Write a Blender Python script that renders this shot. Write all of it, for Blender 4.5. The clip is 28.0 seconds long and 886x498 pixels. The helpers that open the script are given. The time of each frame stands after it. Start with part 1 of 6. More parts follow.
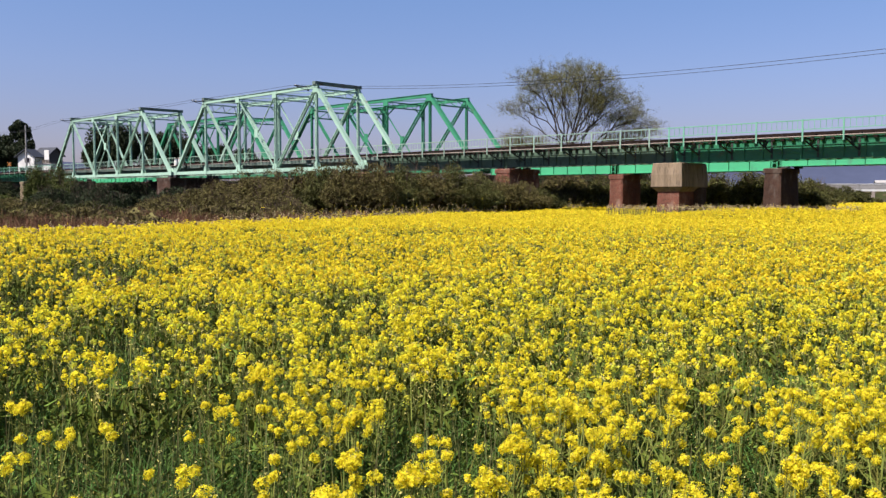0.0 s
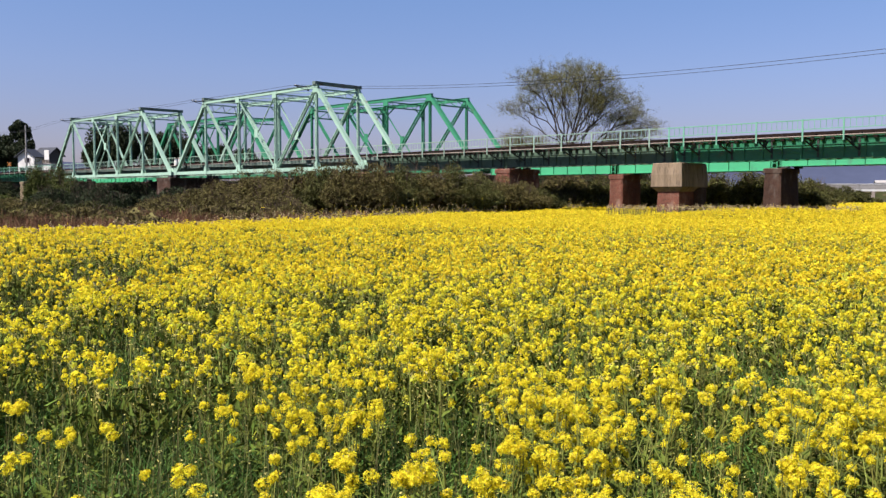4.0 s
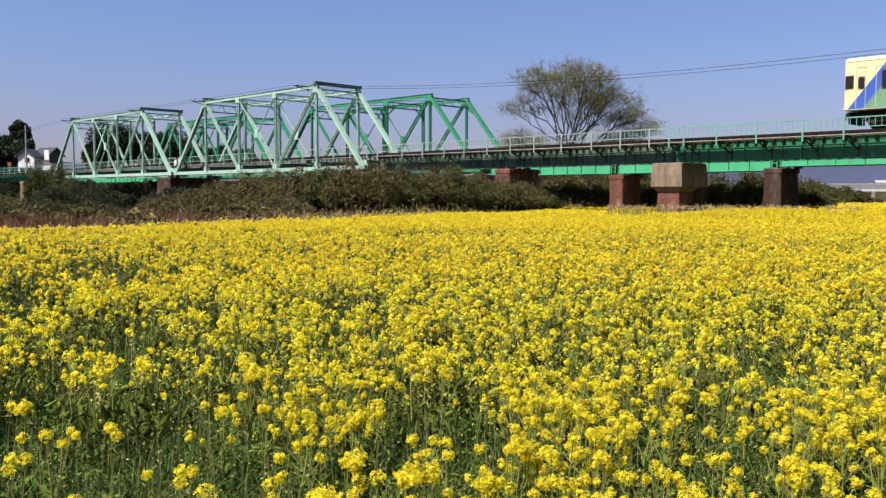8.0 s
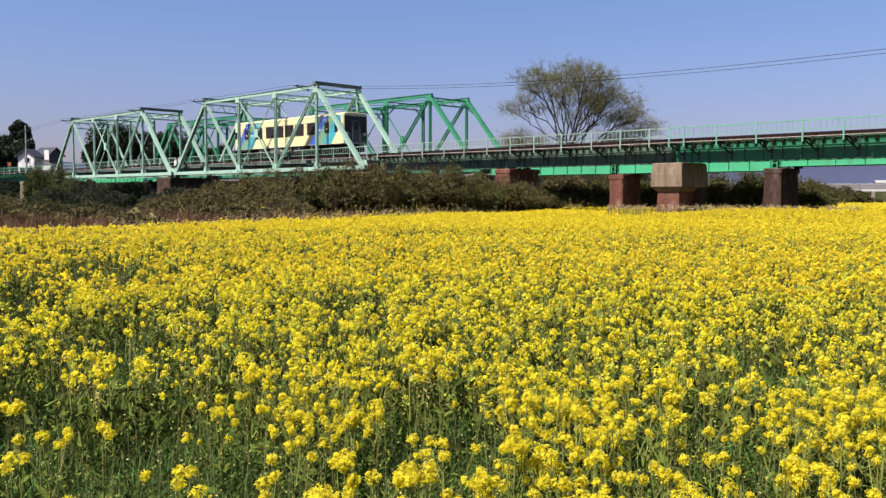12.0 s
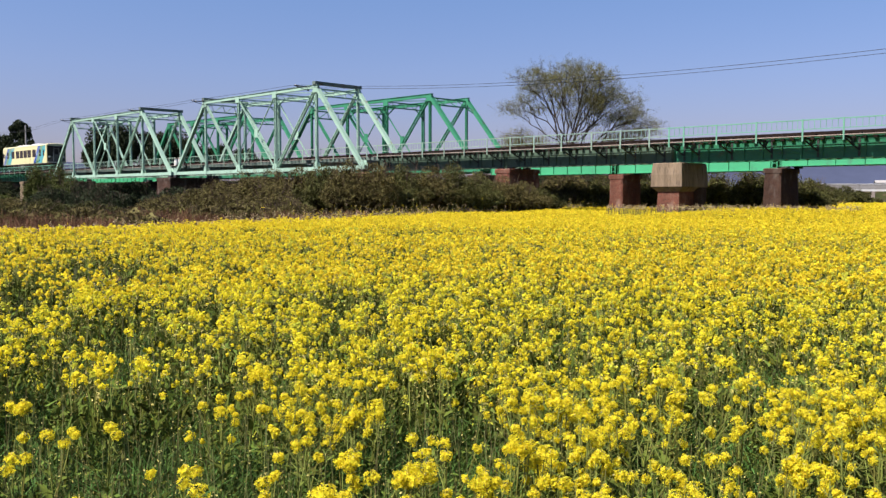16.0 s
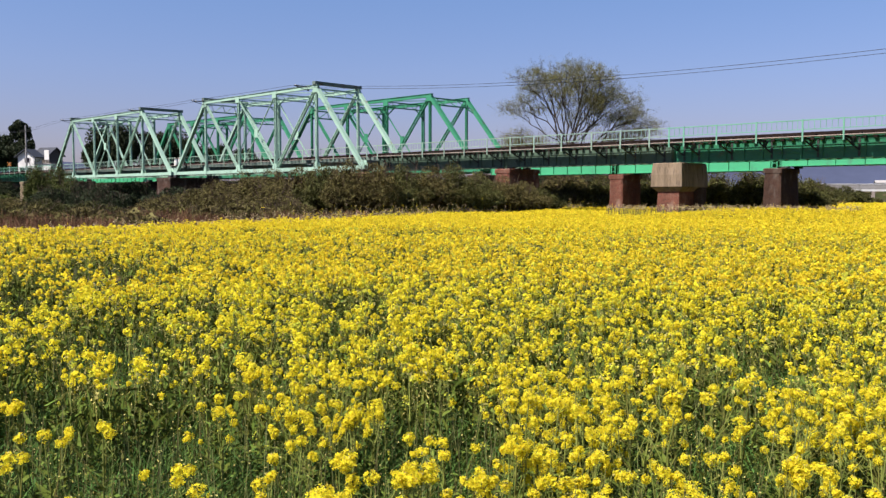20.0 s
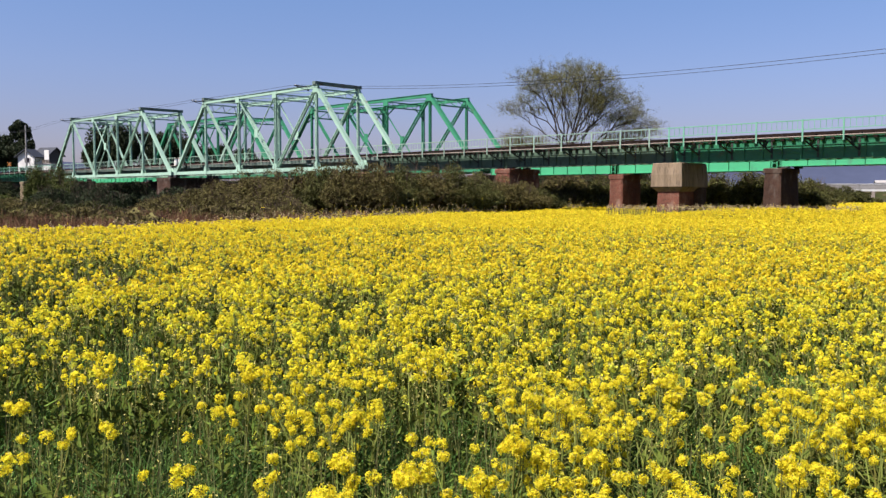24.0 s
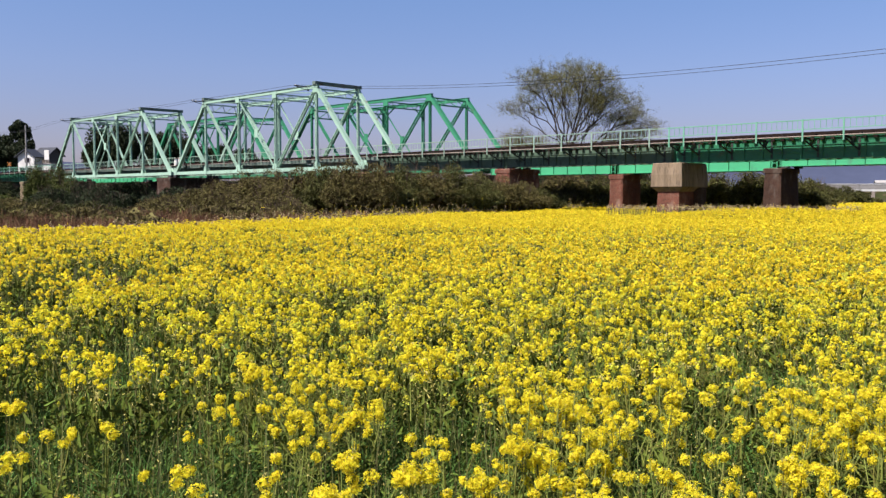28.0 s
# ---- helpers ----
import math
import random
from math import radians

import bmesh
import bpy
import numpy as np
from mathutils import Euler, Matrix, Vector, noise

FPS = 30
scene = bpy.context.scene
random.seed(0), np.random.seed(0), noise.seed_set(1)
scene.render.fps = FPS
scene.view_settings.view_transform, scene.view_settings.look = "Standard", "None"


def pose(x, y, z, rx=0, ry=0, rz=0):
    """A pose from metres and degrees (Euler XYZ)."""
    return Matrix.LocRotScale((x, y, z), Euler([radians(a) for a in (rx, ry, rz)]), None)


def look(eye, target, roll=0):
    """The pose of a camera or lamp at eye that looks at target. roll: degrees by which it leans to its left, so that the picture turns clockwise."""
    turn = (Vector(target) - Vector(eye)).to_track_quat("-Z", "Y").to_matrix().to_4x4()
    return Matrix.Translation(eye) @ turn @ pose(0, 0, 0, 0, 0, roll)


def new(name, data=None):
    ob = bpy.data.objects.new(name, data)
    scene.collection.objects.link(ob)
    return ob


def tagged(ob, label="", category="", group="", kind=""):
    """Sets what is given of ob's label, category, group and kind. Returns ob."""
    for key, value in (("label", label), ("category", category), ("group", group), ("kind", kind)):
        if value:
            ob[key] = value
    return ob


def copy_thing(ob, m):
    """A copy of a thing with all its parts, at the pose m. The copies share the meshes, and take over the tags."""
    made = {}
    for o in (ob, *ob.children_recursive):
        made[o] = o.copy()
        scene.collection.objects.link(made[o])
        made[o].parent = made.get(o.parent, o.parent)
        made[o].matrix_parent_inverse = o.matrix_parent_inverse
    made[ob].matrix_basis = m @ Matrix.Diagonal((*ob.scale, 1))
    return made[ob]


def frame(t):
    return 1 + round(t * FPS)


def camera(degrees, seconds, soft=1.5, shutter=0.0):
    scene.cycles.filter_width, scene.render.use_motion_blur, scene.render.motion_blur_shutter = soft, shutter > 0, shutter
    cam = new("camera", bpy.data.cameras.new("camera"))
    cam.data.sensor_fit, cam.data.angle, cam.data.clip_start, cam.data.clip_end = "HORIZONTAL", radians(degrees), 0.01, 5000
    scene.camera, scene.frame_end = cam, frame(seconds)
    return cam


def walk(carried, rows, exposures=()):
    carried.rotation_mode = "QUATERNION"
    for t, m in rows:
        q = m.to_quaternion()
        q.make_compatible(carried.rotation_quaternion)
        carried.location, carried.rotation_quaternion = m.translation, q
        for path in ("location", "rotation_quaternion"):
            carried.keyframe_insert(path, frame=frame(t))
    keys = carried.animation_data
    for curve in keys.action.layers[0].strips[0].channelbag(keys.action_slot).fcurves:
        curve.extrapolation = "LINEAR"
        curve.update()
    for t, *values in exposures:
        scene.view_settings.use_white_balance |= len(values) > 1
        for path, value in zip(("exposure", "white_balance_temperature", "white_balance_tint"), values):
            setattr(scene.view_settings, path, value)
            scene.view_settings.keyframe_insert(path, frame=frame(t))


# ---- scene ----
# ---- camera: it stands on a tripod at the field's edge ----
cam = camera(55.2, 28.0, soft=1.4)
EYE = pose(0, 0, 1.65, 90 - 3.736, 0, 0)
walk(cam, [(0.0, EYE), (28.0, EYE)], [(t, e, 6600, 17) for t, e in ((0.0, 1.22), (7.5, 1.22), (8.2, 1.16), (9.0, 1.08), (10.2, 1.08), (11.2, 1.20), (28.0, 1.22))])

# ---- light: afternoon sun from the left, clear sky ----
SUN_EL, SUN_AZ = radians(54.5), math.atan2(-0.86, -0.51)
world = bpy.data.worlds.new("sky")
scene.world = world
world.use_nodes = True
wn = world.node_tree.nodes
sky = wn.new("ShaderNodeTexSky")
sky.sky_type, sky.sun_disc = "NISHITA", False
sky.sun_elevation, sky.sun_rotation = SUN_EL, SUN_AZ % (2 * math.pi)
sky.air_density, sky.dust_density, sky.ozone_density = 0.9, 1.1, 5.0
wn["Background"].inputs["Strength"].default_value = 0.0525
# spring haze: lavender and dim low down, clear blue higher up
tone = wn.new("ShaderNodeMix")
tone.data_type, tone.blend_type = "RGBA", "MULTIPLY"
tone.inputs[0].default_value = 1.0
way, height, haze = wn.new("ShaderNodeTexCoord"), wn.new("ShaderNodeSeparateXYZ"), wn.new("ShaderNodeValToRGB")
haze.color_ramp.elements[0].position, haze.color_ramp.elements[0].color = 0.0, (0.97, 0.78, 0.90, 1)
haze.color_ramp.elements[1].position, haze.color_ramp.elements[1].color = 0.24, (1.03, 1.10, 1.22, 1)
for place, tint in ((0.07, (0.99, 0.83, 0.95, 1)), (0.14, (1.04, 0.97, 1.09, 1))):
    haze.color_ramp.elements.new(place).color = tint
join = world.node_tree.links.new
join(way.outputs["Generated"], height.inputs[0])
join(height.outputs[2], haze.inputs[0])
join(sky.outputs[0], tone.inputs[6])
join(haze.outputs[0], tone.inputs[7])
join(tone.outputs[2], wn["Background"].inputs["Color"])
sun = new("sun", bpy.data.lights.new("sun", "SUN"))
sun.data.energy, sun.data.angle, sun.data.color = 5.0, radians(0.53), (1.0, 0.95, 0.86)
sun_at = Vector((math.sin(SUN_AZ) * math.cos(SUN_EL), math.cos(SUN_AZ) * math.cos(SUN_EL), math.sin(SUN_EL)))
sun.matrix_world = look(sun_at * 100, (0, 0, 0))

# ---- materials ----


def mat(name, col, rough=0.6, var=0.2, scale=1.5, fine=30.0, bump=0.15, metal=0.0, transl=0.0, rnd=0.0, isl=0.0,
        stain=None, amount=0.3, streak=1.0, spec=0.5, hue=0.0):
    """A surface: its colour varied at two scales, from thing to thing (rnd) or piece to piece (isl), stains, fine relief."""
    m = bpy.data.materials.new(name)
    m.use_nodes = True
    nt = m.node_tree
    n, link = nt.nodes, nt.links.new
    bsdf = n["Principled BSDF"]
    bsdf.inputs["Metallic"].default_value = metal
    bsdf.inputs["Specular IOR Level"].default_value = spec
    tc = n.new("ShaderNodeTexCoord")
    mp = n.new("ShaderNodeMapping")
    mp.inputs["Scale"].default_value = (1, 1, streak)
    link(tc.outputs["Object"], mp.inputs["Vector"])

    def noise_at(s, detail=4.0):
        t = n.new("ShaderNodeTexNoise")
        t.inputs["Scale"].default_value, t.inputs["Detail"].default_value = s, detail
        link(mp.outputs[0], t.inputs["Vector"])
        return t

    a, b = noise_at(scale), noise_at(fine, 3.0)
    add = n.new("ShaderNodeMath")
    add.operation = "MULTIPLY_ADD"
    add.inputs[1].default_value = 0.5
    link(b.outputs["Fac"], add.inputs[0])
    link(a.outputs["Fac"], add.inputs[2])
    ramp = n.new("ShaderNodeMapRange")
    ramp.inputs[1].default_value, ramp.inputs[2].default_value = 0.45, 1.05
    ramp.inputs[3].default_value, ramp.inputs[4].default_value = 1 - var, 1 + var
    link(add.outputs[0], ramp.inputs[0])
    value = ramp.outputs[0]
    hsv = n.new("ShaderNodeHueSaturation")
    hsv.inputs["Color"].default_value = (*col, 1)
    source = None
    if rnd:
        source, amp = n.new("ShaderNodeObjectInfo").outputs["Random"], rnd
    elif isl:
        source, amp = n.new("ShaderNodeNewGeometry").outputs["Random Per Island"], isl
    if source:
        mr = n.new("ShaderNodeMapRange")
        mr.inputs[3].default_value, mr.inputs[4].default_value = 1 - amp, 1 + amp
        link(source, mr.inputs[0])
        mu = n.new("ShaderNodeMath")
        mu.operation = "MULTIPLY"
        link(value, mu.inputs[0])
        link(mr.outputs[0], mu.inputs[1])
        value = mu.outputs[0]
        if hue:
            mh = n.new("ShaderNodeMapRange")
            mh.inputs[3].default_value, mh.inputs[4].default_value = 0.5 - hue, 0.5 + hue
            link(source, mh.inputs[0])
            link(mh.outputs[0], hsv.inputs["Hue"])
    link(value, hsv.inputs["Value"])
    colour = hsv.outputs[0]
    if stain:
        c = noise_at(scale * 2.3, 6.0)
        mr = n.new("ShaderNodeMapRange")
        mr.inputs[1].default_value, mr.inputs[2].default_value = 0.68 - amount * 0.5, 0.80 - amount * 0.4
        link(c.outputs["Fac"], mr.inputs[0])
        mx = n.new("ShaderNodeMix")
        mx.data_type = "RGBA"
        mx.inputs[7].default_value = (*stain, 1)
        link(mr.outputs[0], mx.inputs[0])
        link(colour, mx.inputs[6])
        colour = mx.outputs[2]
    link(colour, bsdf.inputs["Base Color"])
    rr = n.new("ShaderNodeMapRange")
    rr.inputs[3].default_value, rr.inputs[4].default_value = max(0.05, rough - 0.12), min(1, rough + 0.12)
    link(b.outputs["Fac"], rr.inputs[0])
    link(rr.outputs[0], bsdf.inputs["Roughness"])
    if bump:
        bp = n.new("ShaderNodeBump")
        bp.inputs["Strength"].default_value, bp.inputs["Distance"].default_value = bump, 0.02
        link(b.outputs["Fac"], bp.inputs["Height"])
        link(bp.outputs[0], bsdf.inputs["Normal"])
    if transl:
        tr, mix = n.new("ShaderNodeBsdfTranslucent"), n.new("ShaderNodeMixShader")
        link(colour, tr.inputs["Color"])
        mix.inputs[0].default_value = transl
        link(bsdf.outputs[0], mix.inputs[1])
        link(tr.outputs[0], mix.inputs[2])
        link(mix.outputs[0], n["Material Output"].inputs["Surface"])
    return m


def brick_mat(name, c1, c2, mortar, patch):
    """Old brickwork with its courses along the faces, patchy with soot and lime."""
    m = mat(name, c1, 0.9, 0.4, 0.9, 14, 0.3, spec=0.08, stain=patch, amount=0.26, streak=0.45)
    nt = m.node_tree
    n, link = nt.nodes, nt.links.new
    tc, sep, com = n.new("ShaderNodeTexCoord"), n.new("ShaderNodeSeparateXYZ"), n.new("ShaderNodeCombineXYZ")
    ad = n.new("ShaderNodeMath")
    link(tc.outputs["Object"], sep.inputs[0])
    link(sep.outputs[0], ad.inputs[0])
    link(sep.outputs[1], ad.inputs[1])
    link(ad.outputs[0], com.inputs[0])
    link(sep.outputs[2], com.inputs[1])
    br = n.new("ShaderNodeTexBrick")
    br.inputs["Scale"].default_value = 1.0
    br.inputs["Brick Width"].default_value, br.inputs["Row Height"].default_value = 0.23, 0.07
    br.inputs["Mortar Size"].default_value = 0.008
    br.inputs["Color1"].default_value, br.inputs["Color2"].default_value = (*c1, 1), (*c2, 1)
    br.inputs["Mortar"].default_value = (*mortar, 1)
    link(com.outputs[0], br.inputs["Vector"])
    hsv = next(x for x in n if x.type == "HUE_SAT")
    link(br.outputs["Color"], hsv.inputs["Color"])
    return m


M_PALE = mat("pale_green_paint", (0.228, 0.358, 0.284), 0.5, 0.16, 0.8, 18, 0.12, rnd=0.06, stain=(0.1836, 0.1469, 0.104), amount=0.09, streak=0.5, spec=0.3)
M_PALE_DK = mat("weathered_green_paint", (0.058, 0.096, 0.070), 0.6, 0.25, 0.9, 18, 0.15, rnd=0.08, stain=(0.03, 0.045, 0.036), amount=0.3, spec=0.12)
M_GREEN = mat("bright_green_paint", (0.0275, 0.1714, 0.0918), 0.45, 0.14, 0.7, 18, 0.1, rnd=0.05, stain=(0.05508, 0.07344, 0.05508), amount=0.12, spec=0.3)
M_GREEN_GIRDER = mat("fresh_green_paint", (0.04284, 0.2815, 0.1408), 0.42, 0.12, 0.6, 15, 0.08, rnd=0.05, stain=(0.0612, 0.1346, 0.09792), amount=0.12, streak=0.4, spec=0.3)
M_GREEN_DK = mat("green_girder_paint", (0.01649, 0.1133, 0.05998), 0.45, 0.18, 0.8, 18, 0.1, rnd=0.06, stain=(0.0306, 0.0612, 0.04284), amount=0.2, spec=0.2)
M_RAIL_GREEN = mat("handrail_paint", (0.1836, 0.2754, 0.2203), 0.5, 0.15, 1.5, 30, 0.1, rnd=0.08, stain=(0.153, 0.1224, 0.08568), amount=0.2, spec=0.3)
M_RAIL_FRESH = mat("handrail_fresh_paint", (0.0972, 0.2664, 0.1836), 0.45, 0.12, 1.5, 30, 0.08, rnd=0.06)
# A shadow-dark version of the pale paint, for portals and floor steel.
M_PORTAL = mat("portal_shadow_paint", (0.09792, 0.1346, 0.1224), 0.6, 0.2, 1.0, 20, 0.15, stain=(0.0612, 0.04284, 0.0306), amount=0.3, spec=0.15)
M_RUST = mat("rusty_steel", (0.03672, 0.01714, 0.01346), 0.75, 0.3, 2.0, 40, 0.25, rnd=0.1, metal=0.2, spec=0.15)
M_SLEEPER = mat("creosoted_timber", (0.015, 0.0098, 0.0085), 0.85, 0.35, 2.0, 35, 0.4, rnd=0.25, spec=0.08)
M_PLANK = mat("bleached_walkway_boards", (0.257, 0.2142, 0.1897), 0.8, 0.25, 1.2, 25, 0.3, rnd=0.15, spec=0.2)
M_DARK_STEEL = mat("dark_steel", (0.0275, 0.0306, 0.0306), 0.6, 0.3, 2.0, 30, 0.2, rnd=0.15, spec=0.15)
M_CONCRETE = mat("weathered_concrete", (0.150, 0.115, 0.080), 0.85, 0.42, 3.2, 26, 0.35, stain=(0.05057, 0.0397, 0.03035), amount=0.22, streak=0.16, spec=0.1)
M_BRICK = brick_mat("red_brickwork", (0.112, 0.037, 0.025), (0.068, 0.026, 0.018), (0.120, 0.075, 0.056), (0.16, 0.105, 0.083))
M_BRICK_DK = brick_mat("sooty_brickwork", (0.046, 0.024, 0.017), (0.028, 0.016, 0.013), (0.058, 0.040, 0.032), (0.075, 0.060, 0.050))
M_CREAM = mat("cream_railcar_paint", (0.512, 0.472, 0.252), 0.35, 0.05, 0.6, 20, 0.02)
M_BLUE = mat("blue_stripe_paint", (0.0275, 0.06732, 0.2938), 0.35, 0.06, 0.8, 20, 0.02)


def stripe_mat(name, x0, wide):
    """Airbrushed livery: slanting blue, green and cyan that melt into one another."""
    m = mat(name, (0.5, 0.5, 0.5), 0.35, 0.06, 0.8, 20, 0.02)
    n, link = m.node_tree.nodes, m.node_tree.links.new
    tc, sep, slant, span, ramp = (n.new("ShaderNode" + k) for k in ("TexCoord", "SeparateXYZ", "Math", "MapRange", "ValToRGB"))
    link(tc.outputs["Object"], sep.inputs[0])
    slant.operation = "MULTIPLY_ADD"
    slant.inputs[1].default_value = -0.8
    link(sep.outputs[2], slant.inputs[0])
    link(sep.outputs[0], slant.inputs[2])
    span.inputs[1].default_value, span.inputs[2].default_value = x0 - 0.864, x0 - 0.864 + wide
    link(slant.outputs[0], span.inputs[0])
    link(span.outputs[0], ramp.inputs[0])
    stops = ((0.0, (0.028, 0.068, 0.29)), (0.22, (0.032, 0.080, 0.30)), (0.29, (0.105, 0.205, 0.12)), (0.52, (0.115, 0.225, 0.11)), (0.64, (0.035, 0.245, 0.29)), (1.0, (0.028, 0.265, 0.32)))
    e = ramp.color_ramp.elements
    e[0].position, e[0].color, e[1].position, e[1].color = 0.0, (*stops[0][1], 1), 1.0, (*stops[-1][1], 1)
    for place, c in stops[1:-1]:
        e.new(place).color = (*c, 1)
    link(ramp.outputs[0], next(x for x in n if x.type == "HUE_SAT").inputs["Color"])
    return m


M_STRIPES = [stripe_mat("front_stripe_paint", 0.22, 3.1), stripe_mat("rear_stripe_paint", 12.87, 3.35)]
# Dark tone for the railcar's ends: their shade put into the paint.
M_END_SHADE = mat("end_shade_paint", (0.075, 0.070, 0.056), 0.5, 0.3, 2.0, 20, 0.05, spec=0.3)
M_ROOF = mat("grey_roof_paint", (0.306, 0.2938, 0.257), 0.6, 0.12, 1.0, 25, 0.1)
M_WHITE = mat("white_paint", (0.578, 0.5708, 0.5491), 0.5, 0.07, 1.0, 25, 0.05, rnd=0.04)
M_GLASS = mat("dark_window_glass", (0.0187, 0.0136, 0.0136), 0.12, 0.2, 2.0, 10, 0.0, spec=0.16)
M_UNDER = mat("underframe_steel", (0.02146, 0.01958, 0.01836), 0.7, 0.35, 3.0, 30, 0.2, rnd=0.2, spec=0.15)
M_SILVER = mat("brushed_metal", (0.3825, 0.3825, 0.374), 0.35, 0.1, 3.0, 60, 0.05, metal=0.8)
M_LAMP = mat("lamp_glass", (0.6375, 0.612, 0.527), 0.15, 0.05, 5, 40, 0.0)
M_WIRE = mat("black_cable", (0.0255, 0.0255, 0.0298), 0.6, 0.1, 2, 30, 0.0, spec=0.1)
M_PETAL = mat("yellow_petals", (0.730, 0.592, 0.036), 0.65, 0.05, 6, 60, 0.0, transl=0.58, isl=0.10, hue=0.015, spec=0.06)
M_LEMON = mat("lemon_yellow_petals", (0.720, 0.628, 0.037), 0.65, 0.05, 6, 60, 0.0, transl=0.58, isl=0.12, hue=0.015, spec=0.06)
M_FADED = mat("faded_blossom", (0.34, 0.262, 0.160), 0.7, 0.1, 6, 60, 0.0, transl=0.3, isl=0.3, hue=0.02, spec=0.1)
M_BUD = mat("flower_buds", (0.32, 0.29, 0.085), 0.6, 0.15, 8, 60, 0.0, transl=0.2, isl=0.2, spec=0.2)
M_STEM = mat("rape_stems", (0.150, 0.168, 0.040), 0.8, 0.2, 4, 40, 0.05, isl=0.35, hue=0.035, spec=0.02)
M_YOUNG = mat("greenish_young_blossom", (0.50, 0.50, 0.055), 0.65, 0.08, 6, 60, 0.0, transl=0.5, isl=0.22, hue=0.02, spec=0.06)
M_LEAF = mat("rape_leaves", (0.072, 0.094, 0.017), 0.6, 0.2, 5, 50, 0.05, transl=0.10, isl=0.55, hue=0.03, spec=0.03)
M_GRASS = mat("meadow_grass", (0.052, 0.092, 0.020), 0.5, 0.25, 3, 50, 0.0, transl=0.10, isl=0.6, hue=0.035, spec=0.06)
M_STALK = mat("pale_stalks", (0.115, 0.118, 0.042), 0.8, 0.25, 4, 40, 0.0, isl=0.45, hue=0.04, spec=0.1)
M_DRY = mat("dry_reed_grass", (0.132, 0.068, 0.040), 0.8, 0.25, 1.5, 40, 0.0, transl=0.2, isl=0.35, hue=0.02, spec=0.1)
M_SHRUB = mat("olive_shrub_leaves", (0.066, 0.067, 0.021), 0.6, 0.35, 0.35, 20, 0.0, transl=0.06, isl=0.7, hue=0.025, spec=0.08)
M_SHRUB_G = mat("green_shrub_leaves", (0.047, 0.048, 0.015), 0.6, 0.3, 0.4, 20, 0.0, transl=0.1, isl=0.4, hue=0.02, spec=0.08)
M_SHRUB_M = mat("mid_green_shrub_leaves", (0.060, 0.072, 0.018), 0.6, 0.3, 0.4, 20, 0.0, transl=0.1, isl=0.5, hue=0.02, spec=0.08)
M_SHRUB_B = mat("brownish_shrub_leaves", (0.084, 0.071, 0.026), 0.7, 0.35, 0.4, 20, 0.0, transl=0.06, isl=0.65, hue=0.025, spec=0.08)
# Evergreen trees; also bushes whose shade is put into the leaf colour.
M_EVERGREEN_SHADE = mat("evergreen_and_shade_leaves", (0.02146, 0.02938, 0.01346), 0.6, 0.3, 0.3, 10, 0.0, transl=0.1, isl=0.4, hue=0.02, spec=0.08)
M_SPRING = mat("young_spring_leaves", (0.140, 0.136, 0.046), 0.6, 0.2, 0.4, 20, 0.0, transl=0.3, isl=0.35, hue=0.02, spec=0.1)
M_BARK = mat("grey_brown_bark", (0.05206, 0.04039, 0.03182), 0.85, 0.3, 1.5, 18, 0.5, streak=0.3, spec=0.1)
M_TWIG = mat("shrub_twigs", (0.07956, 0.05818, 0.04284), 0.85, 0.3, 2, 30, 0.2, spec=0.1)
M_GROUND = mat("field_soil_and_weeds", (0.028, 0.032, 0.012), 0.9, 0.45, 0.25, 9, 0.5, stain=(0.06732, 0.05206, 0.0306), amount=0.35, spec=0.05)
# Distance haze is put into the ridges' blue base colour.
M_HILL = mat("hazy_mountain", (0.03982, 0.04896, 0.08266), 1.0, 0.12, 0.004, 0.03, 0.0, spec=0.0)
M_TILE = mat("dark_roof_tiles", (0.0288, 0.03312, 0.0432), 0.6, 0.2, 2, 20, 0.3, spec=0.2)
M_POLE = mat("concrete_pole", (0.2312, 0.224, 0.2167), 0.8, 0.15, 2, 20, 0.1)
M_SHED = mat("grey_brown_render", (0.085, 0.075, 0.066), 0.85, 0.2, 1.5, 20, 0.1, spec=0.1)
M_ORANGE = mat("orange_sign_paint", (0.3978, 0.153, 0.02448), 0.5, 0.1, 2, 20, 0.05)

# ---- building helpers ----


